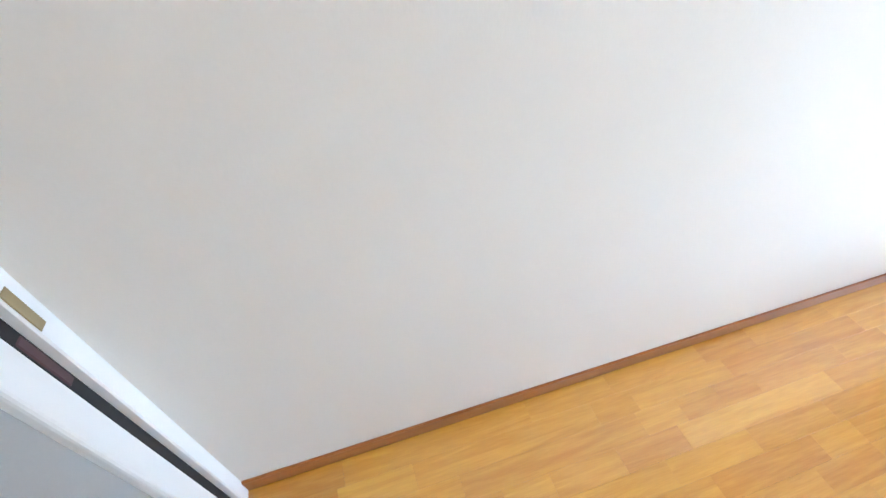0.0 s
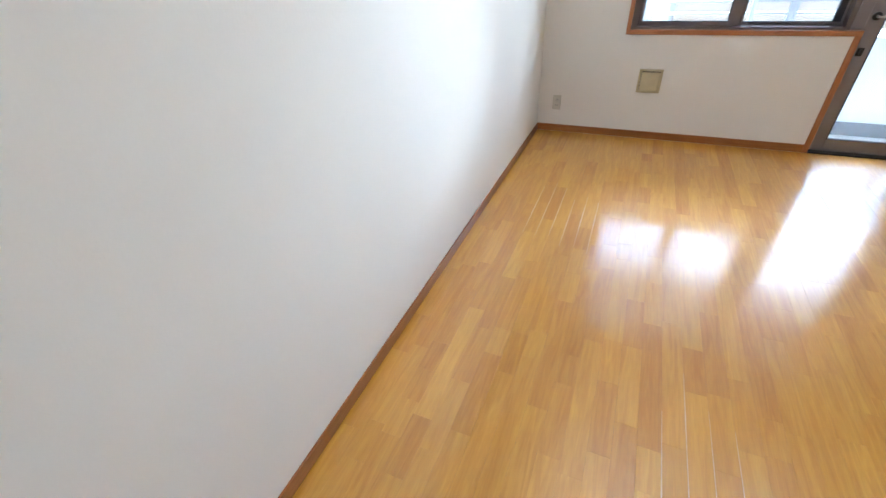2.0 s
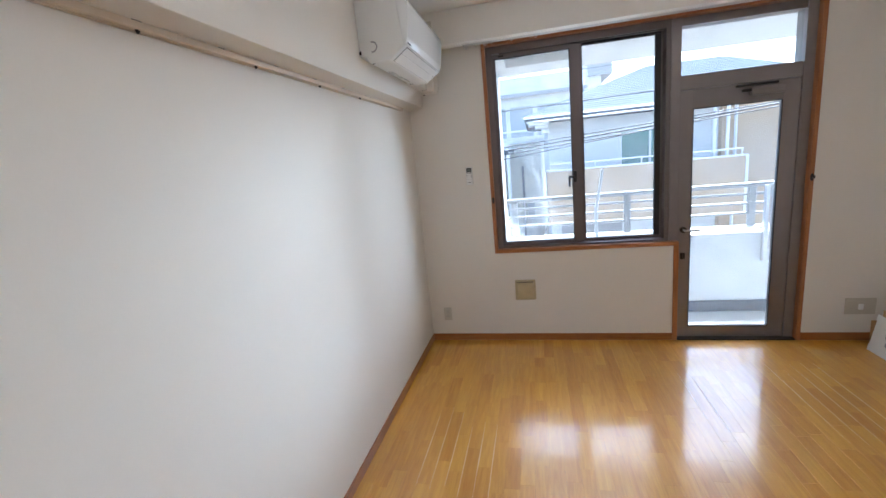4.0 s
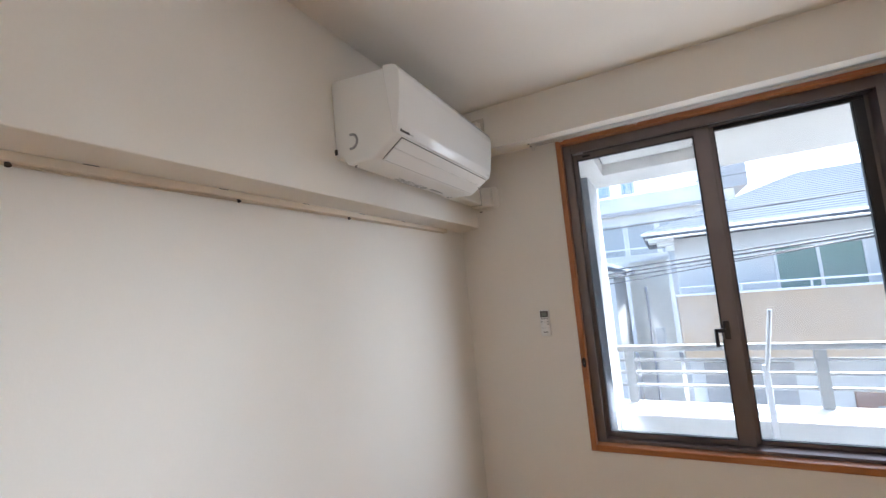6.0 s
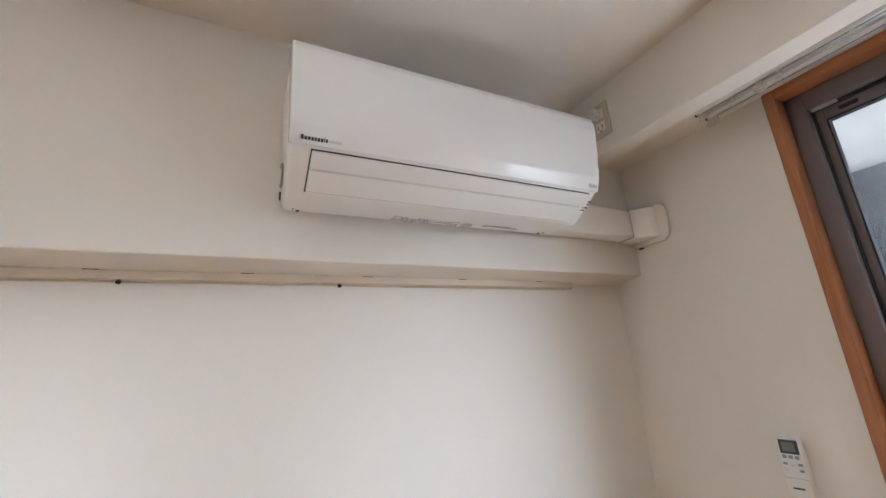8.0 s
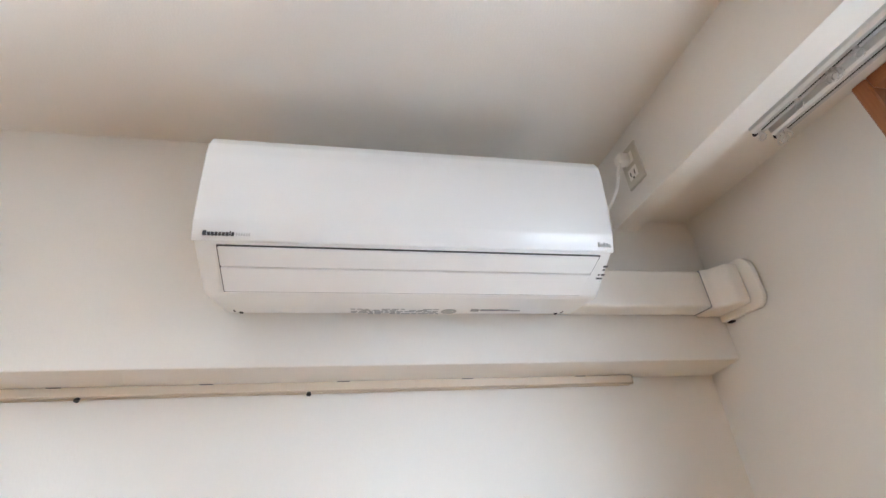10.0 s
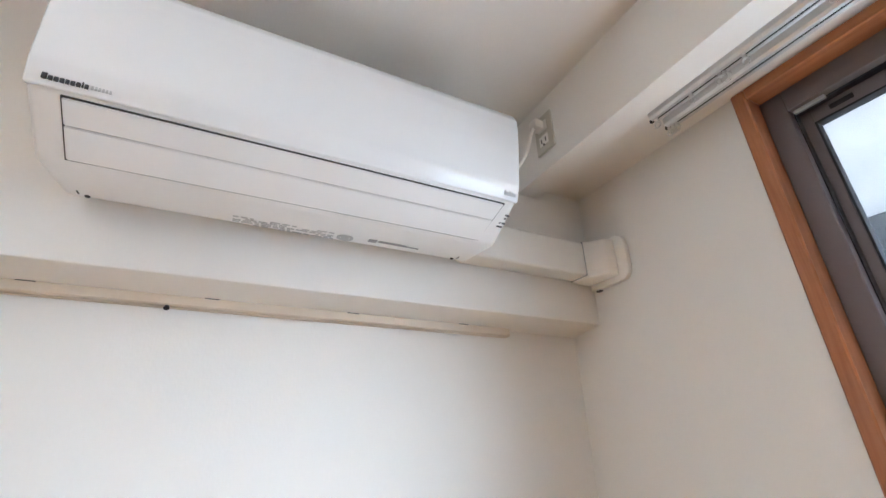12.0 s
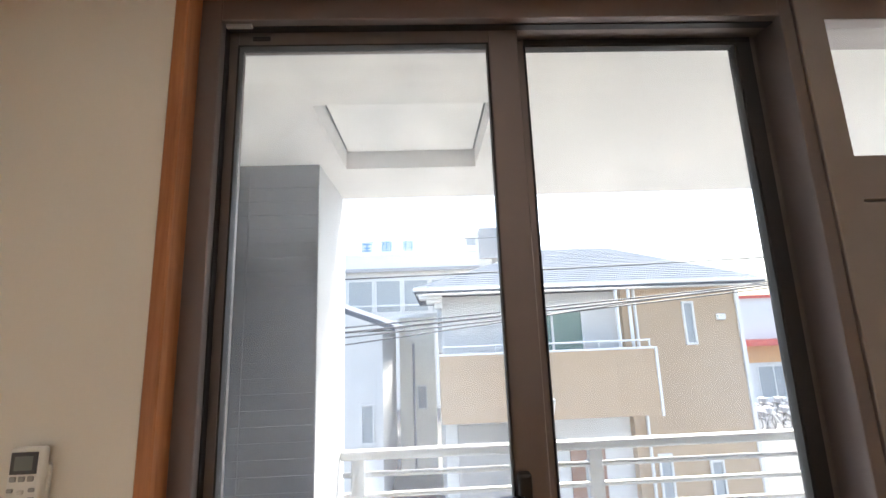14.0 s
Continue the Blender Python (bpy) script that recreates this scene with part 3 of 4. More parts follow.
for k in range(6):
    z = 2.209
    box(bm, (on_front(z) - 0.004, -1.186 + k * 0.0042, z), (on_front(z) + 0.0016, -1.1835 + k * 0.0042, z + 0.0055))
part("model_mark", bm, M_FAINT, front, "faint grey model mark")
bm = bmesh.new()
for k, h in enumerate((12, 7, 11, 9, 7)):
    z = 2.209
    box(bm, (on_front(z) - 0.004, -0.494 + k * 0.0058, z), (on_front(z) + 0.0016 + h * 0.00015, -0.490 + k * 0.0058, z + h * 0.001))
part("series_mark", bm, M_FAINT, front, "small grey series mark")
bm = bmesh.new()
for s, y, w in ((0.030, -0.473, 0.010), (0.038, -0.472, 0.005), (0.050, -0.479, 0.004), (0.050, -0.472, 0.008), (0.059, -0.481, 0.014), (0.066, -0.485, 0.006), (0.066, -0.475, 0.004)):
    slab(bm, s, s + 0.004, y, y + w, 0.0, 0.0012)
part("indicator", bm, M_INK, ac, "small dark indicator marks")


def on_belly(bm, xa, xb, ya, yb, t=0.0012):
    za, zb = 2.137 + (0.278 - xa) * 0.0424, 2.137 + (0.278 - xb) * 0.0424
    vs = [bm.verts.new(c) for c in ((xa, ya, za - t), (xb, ya, zb - t), (xb, yb, zb - t), (xa, yb, za - t), (xa, ya, za + t), (xb, ya, zb + t), (xb, yb, zb + t), (xa, yb, za + t))]
    fs = [bm.faces.new([vs[i] for i in q]) for q in ((0, 1, 2, 3), (7, 6, 5, 4), (0, 4, 5, 1), (1, 5, 6, 2), (2, 6, 7, 3), (3, 7, 4, 0))]
    bmesh.ops.recalc_face_normals(bm, faces=fs)


random.seed(4)
bm = bmesh.new()
for row in range(5):
    y = -0.990
    while y < -0.80:
        w = random.uniform(0.006, 0.022)
        if random.random() < 0.8:
            on_belly(bm, 0.196 - row * 0.0075, 0.1992 - row * 0.0075, y, min(y + w, -0.797))
        y += w + 0.004
part("type_label", bm, M_PRINT, ac, "grey lines of small unreadable print")
bm = bmesh.new()
for k in range(20):
    a = k * math.tau / 20
    on_belly(bm, 0.184 + 0.012 * math.cos(a) - 0.003, 0.184 + 0.012 * math.cos(a) + 0.003, -0.775 + 0.014 * math.sin(a) - 0.003, -0.775 + 0.014 * math.sin(a) + 0.003)
on_belly(bm, 0.176, 0.192, -0.783, -0.767)
part("round_mark", bm, M_PRINT, ac, "round grey printed mark")
bm = bmesh.new()
on_belly(bm, 0.186, 0.200, -0.726, -0.708)
on_belly(bm, 0.190, 0.194, -0.704, -0.61)
on_belly(bm, 0.197, 0.199, -0.704, -0.64)
part("type_label", bm, M_GREY_INK, ac, "small dark and grey print")
for y in (-1.215, -0.515):
    part("screw_cap", tube(bmesh.new(), (0.172, y, 2.150), (0.172, y, 2.1395), 0.0042, 10), M_DARK, ac)
    bm = bmesh.new()
    on_belly(bm, 0.176, 0.188, y - 0.012 if y < -1 else y + 0.010, y - 0.010 if y < -1 else y + 0.012)
    part("notch", bm, M_DARK, ac)
bm = bmesh.new()
for k in range(16):
    a = radians(-100 + k * 13)
    yb = AYC - AYH * (1 - 0.03 * 0.58) - 0.0008
    p = Vector((0.190 + 0.024 * math.cos(a), yb, 2.215 + 0.024 * math.sin(a)))
    box(bm, p - Vector((0.003, 0.004, 0.003)), p + Vector((0.003, 0.001, 0.003)))
part("knockout", bm, M_GREY_INK, ac, "round pipe knock-out line")
part("clip", B(((0.113, AYC - AYH * 0.972 - 0.003, 2.186), (0.124, AYC - AYH * 0.97, 2.204))), M_DARK, ac)

pipe = thing("pipe_cover", (0.15, -0.23, 2.155), "ivory plastic pipe cover from air conditioner to outside wall", "pipe cover")
part("trunking", B(((0.1115, -0.475, 2.158), (0.178, -0.085, 2.260)), bevel=0.008, seg=3), M_IVORY, pipe, smooth=True)
bm = extrude_profile(bmesh.new(), [(0.1115, -0.088), (0.182, -0.088), (0.187, -0.076), (0.222, -0.050), (0.228, -0.016), (0.1115, -0.016)], "z", 2.152, 2.262, bevel=0.007, seg=3)
part("elbow", bm, M_IVORY, pipe, smooth=True)
bm = bmesh.new()
ring = [(0.1135, 2.136), (0.224, 2.136)] + [(0.226 + 0.034 * math.sin(radians(a)), 2.168 - 0.034 * math.cos(radians(a))) for a in (20, 45, 70, 90)] + \
       [(0.224 + 0.036 * math.cos(radians(a)), 2.236 + 0.036 * math.sin(radians(a))) for a in (0, 25, 50, 75, 90)] + [(0.190, 2.270), (0.1135, 2.266)]
extrude_profile(bm, ring, "y", -0.017, -0.001, bevel=0.004, seg=2)
part("wall_flange", bm, M_IVORY, pipe, smooth=True)
part("seam", B(((0.1125, -0.0890, 2.1575), (0.1785, -0.0882, 2.2605))), M_GREY_INK, pipe)
part("putty", B(((0.130, -0.016, 2.130), (0.148, -0.003, 2.134)), bevel=0.002), M_DARK, pipe, "dark gap under the flange")

sock = thing("wall_socket", (0.265, -0.25, 2.53), "beige double socket plate with a plug, high on the lintel", "socket")
part("plate", B(((0.229, -0.258, 2.472), (0.301, -0.2505, 2.594)), bevel=0.003, seg=2), M_PLATE, sock)
for z in (2.555, 2.508):
    part("insert", B(((0.247, -0.2605, z - 0.017), (0.283, -0.2585, z + 0.017)), bevel=0.001), M_IVORY, sock)
part("slots", B(((0.255, -0.2615, 2.500), (0.258, -0.2595, 2.514)), ((0.272, -0.2615, 2.500), (0.275, -0.2595, 2.514)), ((0.262, -0.2615, 2.491), (0.268, -0.2595, 2.495))), M_DARK, sock)
part("plug", B(((0.244, -0.292, 2.540), (0.276, -0.2606, 2.570)), bevel=0.006, seg=2), M_IVORY, ac, "ivory power plug", True)
cable("flex", [(0.260, -0.285, 2.545), (0.256, -0.296, 2.52), (0.245, -0.310, 2.46), (0.225, -0.345, 2.40), (0.200, -0.405, 2.34), (0.180, -0.47, 2.30)], 0.0040, M_IVORY, ac)
cable("loose_wire", [(0.215, -0.455, 2.33), (0.217, -0.437, 2.29), (0.222, -0.428, 2.262)], 0.0015, M_IVORY, ac)

# ---- picture rail ----
prail = thing("picture_rail", (0.01, -2.2, 2.0), "long cream picture rail screwed to the wall under the beam", "picture rail")
RZ = 2.0045
bm = extrude_profile(bmesh.new(), [(0.0005, RZ), (0.019, RZ), (0.0225, RZ + 0.003), (0.0225, RZ + 0.0195), (0.021, RZ + 0.021), (0.013, RZ + 0.021), (0.0115, RZ + 0.016), (0.0005, RZ + 0.016)], "y", YE + 0.01, -0.263)
part("strip", bm, M_RAILWOOD, prail)
part("back_lip", B(((0.0005, YE + 0.01, RZ - 0.003), (0.008, -0.263, RZ - 0.0003)), bevel=0.001), M_RAILWOOD, prail)
# dark strip paints the line of shadow above the rail
part("shadow_groove", B(((0.0008, YE + 0.02, RZ + 0.0163), (0.0112, -0.266, RZ + 0.0185))), M_DARK, prail, "rail groove with its shade put in as a dark strip")
part("end_cap", B(((0.0008, -0.2628, RZ - 0.001), (0.0235, -0.2595, RZ + 0.0195)), bevel=0.0008), M_RAILWOOD, prail, "cream end cap")
for k in range(7):
    y = -1.083 - 0.474 * k
    part("hook_screw", tube(bmesh.new(), (0.014, y, RZ - 0.0001), (0.019, y, RZ - 0.0065), 0.0040, 10, 0.0056), M_BLACK, prail, "small dark screw", True)
for k in range(12):
    y = -0.42 - 0.3 * k
    part("slot", B(((0.0128, y, RZ + 0.0195), (0.0228, y + 0.028, RZ + 0.0216))), M_DARK, prail, "dark hook slot in the rail's edge")

# ---- curtain rails ----
crail = thing("curtain_rail", (1.75, -0.1, 2.43), "double silver curtain rail with clear runners under the lintel", "curtain rail")
for y in (-0.132, -0.078):
    bm = extrude_profile(bmesh.new(), [(y - 0.017, 2.4545), (y - 0.017, 2.436), (y - 0.011, 2.431), (y - 0.003, 2.431), (y - 0.003, 2.437), (y + 0.003, 2.437), (y + 0.003, 2.431), (y + 0.011, 2.431), (y + 0.017, 2.436), (y + 0.017, 2.4545)], "x", 0.505, 3.02)
    r = part("rail", bm, M_RAIL, crail)
    part("slot", B(((0.507, y - 0.0028, 2.4325), (3.018, y + 0.0028, 2.4365))), M_DARK, r, "black rail slot")
    part("end_cap", B(((0.496, y - 0.004, 2.430), (0.505, y + 0.004, 2.440)), bevel=0.002), M_BLACK, r)


def runner(x, y, big=False):
    r = part("runner", tube(bmesh.new(), (x, y, 2.432), (x, y, 2.424), 0.0045, 10), M_CLEAR, crail, "clear plastic runner", True)
    bm = bmesh.new()
    R = 0.011 if big else 0.0075
    for k in range(12):
        a, b = k * math.tau / 12, (k + 1) * math.tau / 12
        tube(bm, (x + R * math.cos(a), y, 2.416 + R * math.sin(a)), (x + R * math.cos(b), y, 2.416 + R * math.sin(b)), 0.0018, 6)
    part("ring", bm, M_CLEAR, r, smooth=True)


for x, y, big in ((0.512, -0.132, False), (0.60, -0.132, False), (0.665, -0.132, True), (0.672, -0.128, True), (0.715, -0.132, False), (0.86, -0.132, False), (1.0, -0.132, False), (1.03, -0.132, True), (0.505, -0.078, False), (0.514, -0.078, False), (0.524, -0.078, False)):
    runner(x, y, big)

# ---- small things on the window wall ----
rem = thing("remote_control", (0.453, 0.0, 1.46), "white air conditioner remote control in a wall holder", "remote control")
part("holder", B(((0.430, -0.012, 1.386), (0.478, -0.0005, 1.50)), bevel=0.003), M_WHITE, rem)
rb = part("case", B(((0.427, -0.030, 1.387), (0.481, -0.0125, 1.530)), bevel=0.006, seg=3), M_WHITE, rem, smooth=True)
part("screen_frame", B(((0.4325, -0.0312, 1.490), (0.4755, -0.0295, 1.524)), bevel=0.001), M_INK, rb, "dark screen surround")
part("screen", B(((0.4395, -0.0318, 1.496), (0.4685, -0.0308, 1.518))), M_LCD, rb, "grey display")
for k in range(3):
    part("button", B(((0.4345 + k * 0.0140, -0.0325, 1.479), (0.4445 + k * 0.0140, -0.0295, 1.487)), bevel=0.001), M_GREY_INK, rb)
for k, (x, z) in enumerate(((0.437, 1.466), (0.454, 1.463), (0.471, 1.466), (0.437, 1.452), (0.471, 1.452))):
    part("button", B(((x - 0.005, -0.0325, z - 0.003), (x + 0.005, -0.0295, z + 0.003)), bevel=0.001), M_CLEAR if k % 2 else M_GREY_INK, rb)
part("seam", B(((0.4275, -0.0305, 1.432), (0.4805, -0.0295, 1.4328))), M_GREY_INK, rb)
part("maker_mark", B(((0.441, -0.0308, 1.407), (0.466, -0.0295, 1.411))), M_INK, rb, "small dark maker's mark")

vent = thing("wall_vent", (0.855, 0.0, 0.46), "square aged-ivory wall vent with a raised cover", "vent")
part("frame", B(((0.770, -0.014, 0.373), (0.940, -0.0005, 0.390)), ((0.770, -0.014, 0.532), (0.940, -0.0005, 0.549)), ((0.770, -0.014, 0.390), (0.787, -0.0005, 0.532)), ((0.923, -0.014, 0.390), (0.940, -0.0005, 0.532)), bevel=0.003), M_AGED, vent)
part("duct", B(((0.788, -0.006, 0.391), (0.922, -0.0005, 0.531))), M_DARK, vent)
part("cover", B(((0.7885, -0.036, 0.3905), (0.9225, -0.020, 0.5315)), bevel=0.006, seg=2), M_AGED, vent, "yellowed square cover")
part("stem", tube(bmesh.new(), (0.856, -0.020, 0.462), (0.856, -0.006, 0.462), 0.012, 12), M_IVORY, vent)


def plate_socket(name, x0, x1, z0, z1, y, label):
    s = thing(name, ((x0 + x1) / 2, y, (z0 + z1) / 2), label, "socket")
    part("plate", B(((x0, y - 0.008, z0), (x1, y - 0.0005, z1)), bevel=0.003, seg=2), M_PLATE, s)
    return s


s1 = plate_socket("wall_socket", 0.122, 0.190, 0.190, 0.312, 0.0, "grey-beige double socket plate low on the wall")
for z in (0.275, 0.228):
    i = part("insert", B(((0.138, -0.0105, z - 0.018), (0.174, -0.0085, z + 0.018)), bevel=0.001), M_PLATE, s1)
    part("slots", B(((0.148, -0.0115, z - 0.006), (0.151, -0.0095, z + 0.008)), ((0.161, -0.0115, z - 0.006), (0.164, -0.0095, z + 0.008))), M_DARK, i)
s2 = plate_socket("wall_socket", 3.170, 3.362, 0.205, 0.330, 0.0, "wide grey-beige socket plate with a white connector")
for x in (3.185, 3.305):
    part("insert", B(((x, -0.0105, 0.235), (x + 0.04, -0.0085, 0.300)), bevel=0.001), M_PLATE, s2)
part("connector", B(((3.250, -0.020, 0.245), (3.280, -0.0085, 0.290)), bevel=0.003), M_WHITE, s2, "small white connector")

for x in (0.634, 2.884):
    h = thing("tieback_hook", (x, -0.012, 1.24), "dark oval curtain tieback hook on the wooden casing", "hook", "tieback hooks")
    bm = bmesh.new()
    pts = [(x + 0.011 * math.cos(a * math.tau / 20), 1.243 + 0.026 * math.sin(a * math.tau / 20)) for a in range(20)]
    extrude_profile(bm, pts, "y", -0.018, -0.0125)
    part("plate", bm, M_BLACK, h)
    part("hook", B(((x - 0.004, -0.045, 1.236), (x + 0.004, -0.017, 1.243)), ((x - 0.004, -0.047, 1.236), (x + 0.004, -0.041, 1.256)), bevel=0.002), M_BLACK, h)

# ---- cardboard box on the floor ----
cb = thing("cardboard_box", (3.33, -0.33, 0.0), "open white printed cardboard box with brown flaps on the floor", "box")
bm = extrude_profile(bmesh.new(), [(3.232, 0.002), (3.238, 0.002), (3.282, 0.262), (3.276, 0.264)], "y", -0.51, -0.16)
part("side", bm, M_CARD_W, cb, "leaning white side")
part("side", B(((3.240, -0.51, 0.002), (3.44, -0.504, 0.20))), M_CARD_W, cb)
part("side", B(((3.440, -0.51, 0.002), (3.446, -0.16, 0.22))), M_CARD, cb)
part("side", B(((3.240, -0.166, 0.002), (3.44, -0.16, 0.22))), M_CARD, cb)
part("base", B(((3.240, -0.504, 0.002), (3.44, -0.166, 0.006))), M_CARD, cb)
part("flap", extrude_profile(bmesh.new(), [(3.30, 0.228), (3.444, 0.222), (3.444, 0.228), (3.30, 0.300)], "y", -0.40, -0.165), M_CARD, cb, "brown inner flap")
bm = bmesh.new()
for y, z, w, h in ((-0.42, 0.165, 0.09, 0.035), (-0.40, 0.125, 0.05, 0.03), (-0.33, 0.13, 0.05, 0.035), (-0.42, 0.085, 0.025, 0.028), (-0.38, 0.085, 0.025, 0.028), (-0.335, 0.08, 0.04, 0.028)):
    x = 3.232 + 0.044 * (z + h / 2) / 0.26
    box(bm, (x - 0.0075, y, z), (x + 0.002, y + w, z + h))
part("print", bm, M_GREY_INK, cb, "dark printed marks")

# ---- outside: ground, houses, wires ----
GZ = -3.7
M_ASPHALT = material("asphalt", (0.06, 0.06, 0.062), 0.85, var=0.2, scale=0.8, bump=0.5, bump_scale=60)
M_STUCCO_B = material("beige_stucco", (0.43, 0.305, 0.195), 0.85, var=0.05, scale=1.2, bump=0.0, bump_scale=6)
M_STUCCO_W = material("white_stucco", (0.62, 0.62, 0.62), 0.85, var=0.05, scale=1.2, bump=0.08, bump_scale=40)
M_CREAM = material("cream_stucco", (0.82, 0.78, 0.68), 0.85, var=0.05, scale=1.0)
M_ROOF = material("slate_roof", (0.075, 0.092, 0.12), 0.95, var=0.15, scale=3, bump=0.3, bump_scale=25, spec=0.1)
M_FRAME_W = material("white_frame", (0.70, 0.70, 0.70), 0.4)
M_WINGLASS = material("dark_window_glass", (0.30, 0.33, 0.35), 0.3, var=0.1)
M_GREEN = material("green_curtain_glass", (0.14, 0.24, 0.21), 0.15, var=0.1)
M_RED = material("red_sheet", (0.55, 0.08, 0.06), 0.5)
M_ORANGE = material("orange_band", (0.62, 0.32, 0.12), 0.6)
M_BLUE = material("blue_sign", (0.10, 0.35, 0.65), 0.5)
M_CABLE = material("cable_sheath", (0.05, 0.05, 0.055), 0.6)
structure("ground", B(((-400, -60, GZ - 0.5), (400, 900, GZ))), M_ASPHALT, "grey asphalt ground between the houses", "ground")
structure("building_wall_below", B(((-0.75, 0.2, GZ), (7.15, BY, BF - 0.15))), M_PARAPET, "white wall of the storey below", "wall")


def house_window(parent, x0, x1, z0, z1, y, pane_mat=None, split=False):
    f = 0.05
    w = part("window", B(((x0, y - 0.06, z0), (x0 + f, y - 0.003, z1)), ((x1 - f, y - 0.06, z0), (x1, y - 0.003, z1)), ((x0 + f, y - 0.06, z1 - f), (x1 - f, y - 0.003, z1)), ((x0 + f, y - 0.06, z0), (x1 - f, y - 0.003, z0 + f)),
                        *([(((x0 + x1) / 2 - 0.03, y - 0.055, z0 + f), ((x0 + x1) / 2 + 0.03, y - 0.003, z1 - f))] if split else []), bevel=0.004), M_FRAME_W, parent)
    part("pane", B(((x0 + f, y - 0.02, z0 + f), (x1 - f, y - 0.004, z1 - f))), pane_mat or M_WINGLASS, w)
    return w


def hip_roof(x0, x1, y0, y1, ze, rx0, rx1, ry, zr, t=0.14):
    bm = bmesh.new()
    e = [bm.verts.new(c) for c in ((x0, y0, ze), (x1, y0, ze), (x1, y1, ze), (x0, y1, ze))]
    g = [bm.verts.new(c) for c in ((x0, y0, ze - t), (x1, y0, ze - t), (x1, y1, ze - t), (x0, y1, ze - t))]
    r = [bm.verts.new((rx0, ry, zr)), bm.verts.new((rx1, ry, zr))]
    for f in ((e[0], e[1], r[1], r[0]), (e[1], e[2], r[1]), (e[2], e[3], r[0], r[1]), (e[3], e[0], r[0]), (g[3], g[2], g[1], g[0]),
              (g[0], g[1], e[1], e[0]), (g[1], g[2], e[2], e[1]), (g[2], g[3], e[3], e[2]), (g[3], g[0], e[0], e[3])):
        bm.faces.new(f)
    bmesh.ops.recalc_face_normals(bm, faces=bm.faces)
    return bm


def roof_courses(x0, x1, y0, ze, rx0, rx1, ry, zr, n=22):
    """Raised slate courses on the roof slope that faces the balcony."""
    bm = bmesh.new()
    for k in range(1, n):
        u = k / n
        a, b = x0 + (rx0 - x0) * u, x1 + (rx1 - x1) * u
        y, z = y0 + (ry - y0) * u, ze + (zr - ze) * u
        box(bm, (a, y - 0.004, z - 0.02), (b, y + 0.02, z + 0.012))
    return bm


h1 = thing("house", (5.4, 13, GZ), "two-storey house with beige and white stucco and a slate hip roof", "house")
part("wall", B(((6.25, 10.3, GZ), (9.40, 16.5, 2.46))), M_STUCCO_B, h1, "beige stucco wall")
part("wall", B(((1.45, 10.55, GZ), (6.25, 16.5, 2.42))), M_STUCCO_W, h1, "white stucco wall")
RX = (0.75, 9.85, 9.75, 17.2, 2.62, 5.0, 7.4, 13.5, 4.15)
roof = part("roof", hip_roof(*RX), M_ROOF, h1, "grey-blue slate hip roof")
part("courses", roof_courses(RX[0], RX[1], RX[2], RX[4], RX[5], RX[6], RX[7], RX[8]), M_ROOF, roof)
part("gutter", B(((0.72, 9.66, 2.535), (9.88, 9.745, 2.60)), bevel=0.02, seg=2), M_FRAME_W, roof, "white eaves gutter")
part("soffit", B(((0.80, 9.80, 2.44), (9.80, 10.295, 2.475))), M_FRAME_W, h1)
part("porch_roof", B(((1.0, 9.52, 2.42), (6.55, 9.74, 2.45)), bevel=0.01), M_FRAME_W, h1, "white eaves over the balcony")
part("eave_return", B(((0.86, 9.76, 2.34), (1.449, 10.6, 2.438)), ((1.05, 9.86, 2.24), (1.448, 10.6, 2.339)), ((1.25, 10.0, 2.10), (1.447, 10.6, 2.239)), bevel=0.02, seg=2), M_FRAME_W, h1, "white stepped eave return")
bal = part("balcony", B(((1.34, 9.25, -0.55), (6.47, 9.40, 0.96)), ((1.34, 9.40, -0.55), (1.49, 10.54, 0.96)), ((6.32, 9.40, -0.55), (6.47, 10.29, 0.96)), ((1.49, 9.40, -0.55), (6.32, 10.54, -0.40))), M_STUCCO_B, h1, "beige balcony front")
part("coping", B(((1.31, 9.22, 0.961), (6.50, 9.43, 1.0)), bevel=0.005), M_FRAME_W, bal)
part("corner_board", B(((6.44, 9.22, -0.56), (6.50, 9.28, 0.96))), M_FRAME_W, bal)
part("rail", T((1.4, 9.33, 1.16), (6.4, 9.33, 1.16), 0.022, 10), M_FRAME_W, bal)
for x in (1.42, 2.65, 3.9, 5.15, 6.38):
    part("rail_post", T((x, 9.33, 1.0), (x, 9.33, 1.16), 0.02, 8), M_FRAME_W, bal)
for x in (5.78, 6.1):
    part("downpipe", T((x, 9.55, 1.0), (x, 9.55, 2.4), 0.04, 10), M_FRAME_W, h1)
part("downpipe", T((6.56, 10.22, GZ), (6.56, 10.22, 2.45), 0.04, 10), M_FRAME_W, h1)
part("corner_board", B(((9.34, 10.24, GZ), (9.44, 10.297, 2.46))), M_FRAME_W, h1)
house_window(h1, 3.55, 5.25, -0.35, 1.95, 10.55, M_GREEN, True)
house_window(h1, 7.86, 8.17, 0.94, 2.07, 10.3)
house_window(h1, 8.05, 8.40, -3.0, -1.9, 10.3)
house_window(h1, 6.75, 7.1, -2.9, -1.7, 10.3)
# added ribbed panel; its grey stands for the garage's shade under the balcony
garage = part("garage_door", B(((1.75, 10.49, GZ), (3.6, 10.545, -0.85)), bevel=0.01), material("garage_shade_grey", (0.34, 0.33, 0.33), 0.6, var=0.05, scale=2), h1, "grey panel painting the shaded garage under the balcony")
part("ribs", B(*[((1.76, 10.475, GZ + 0.2 + 0.22 * k), (3.59, 10.489, GZ + 0.22 + 0.22 * k)) for k in range(12)]), M_GREY_INK, garage)
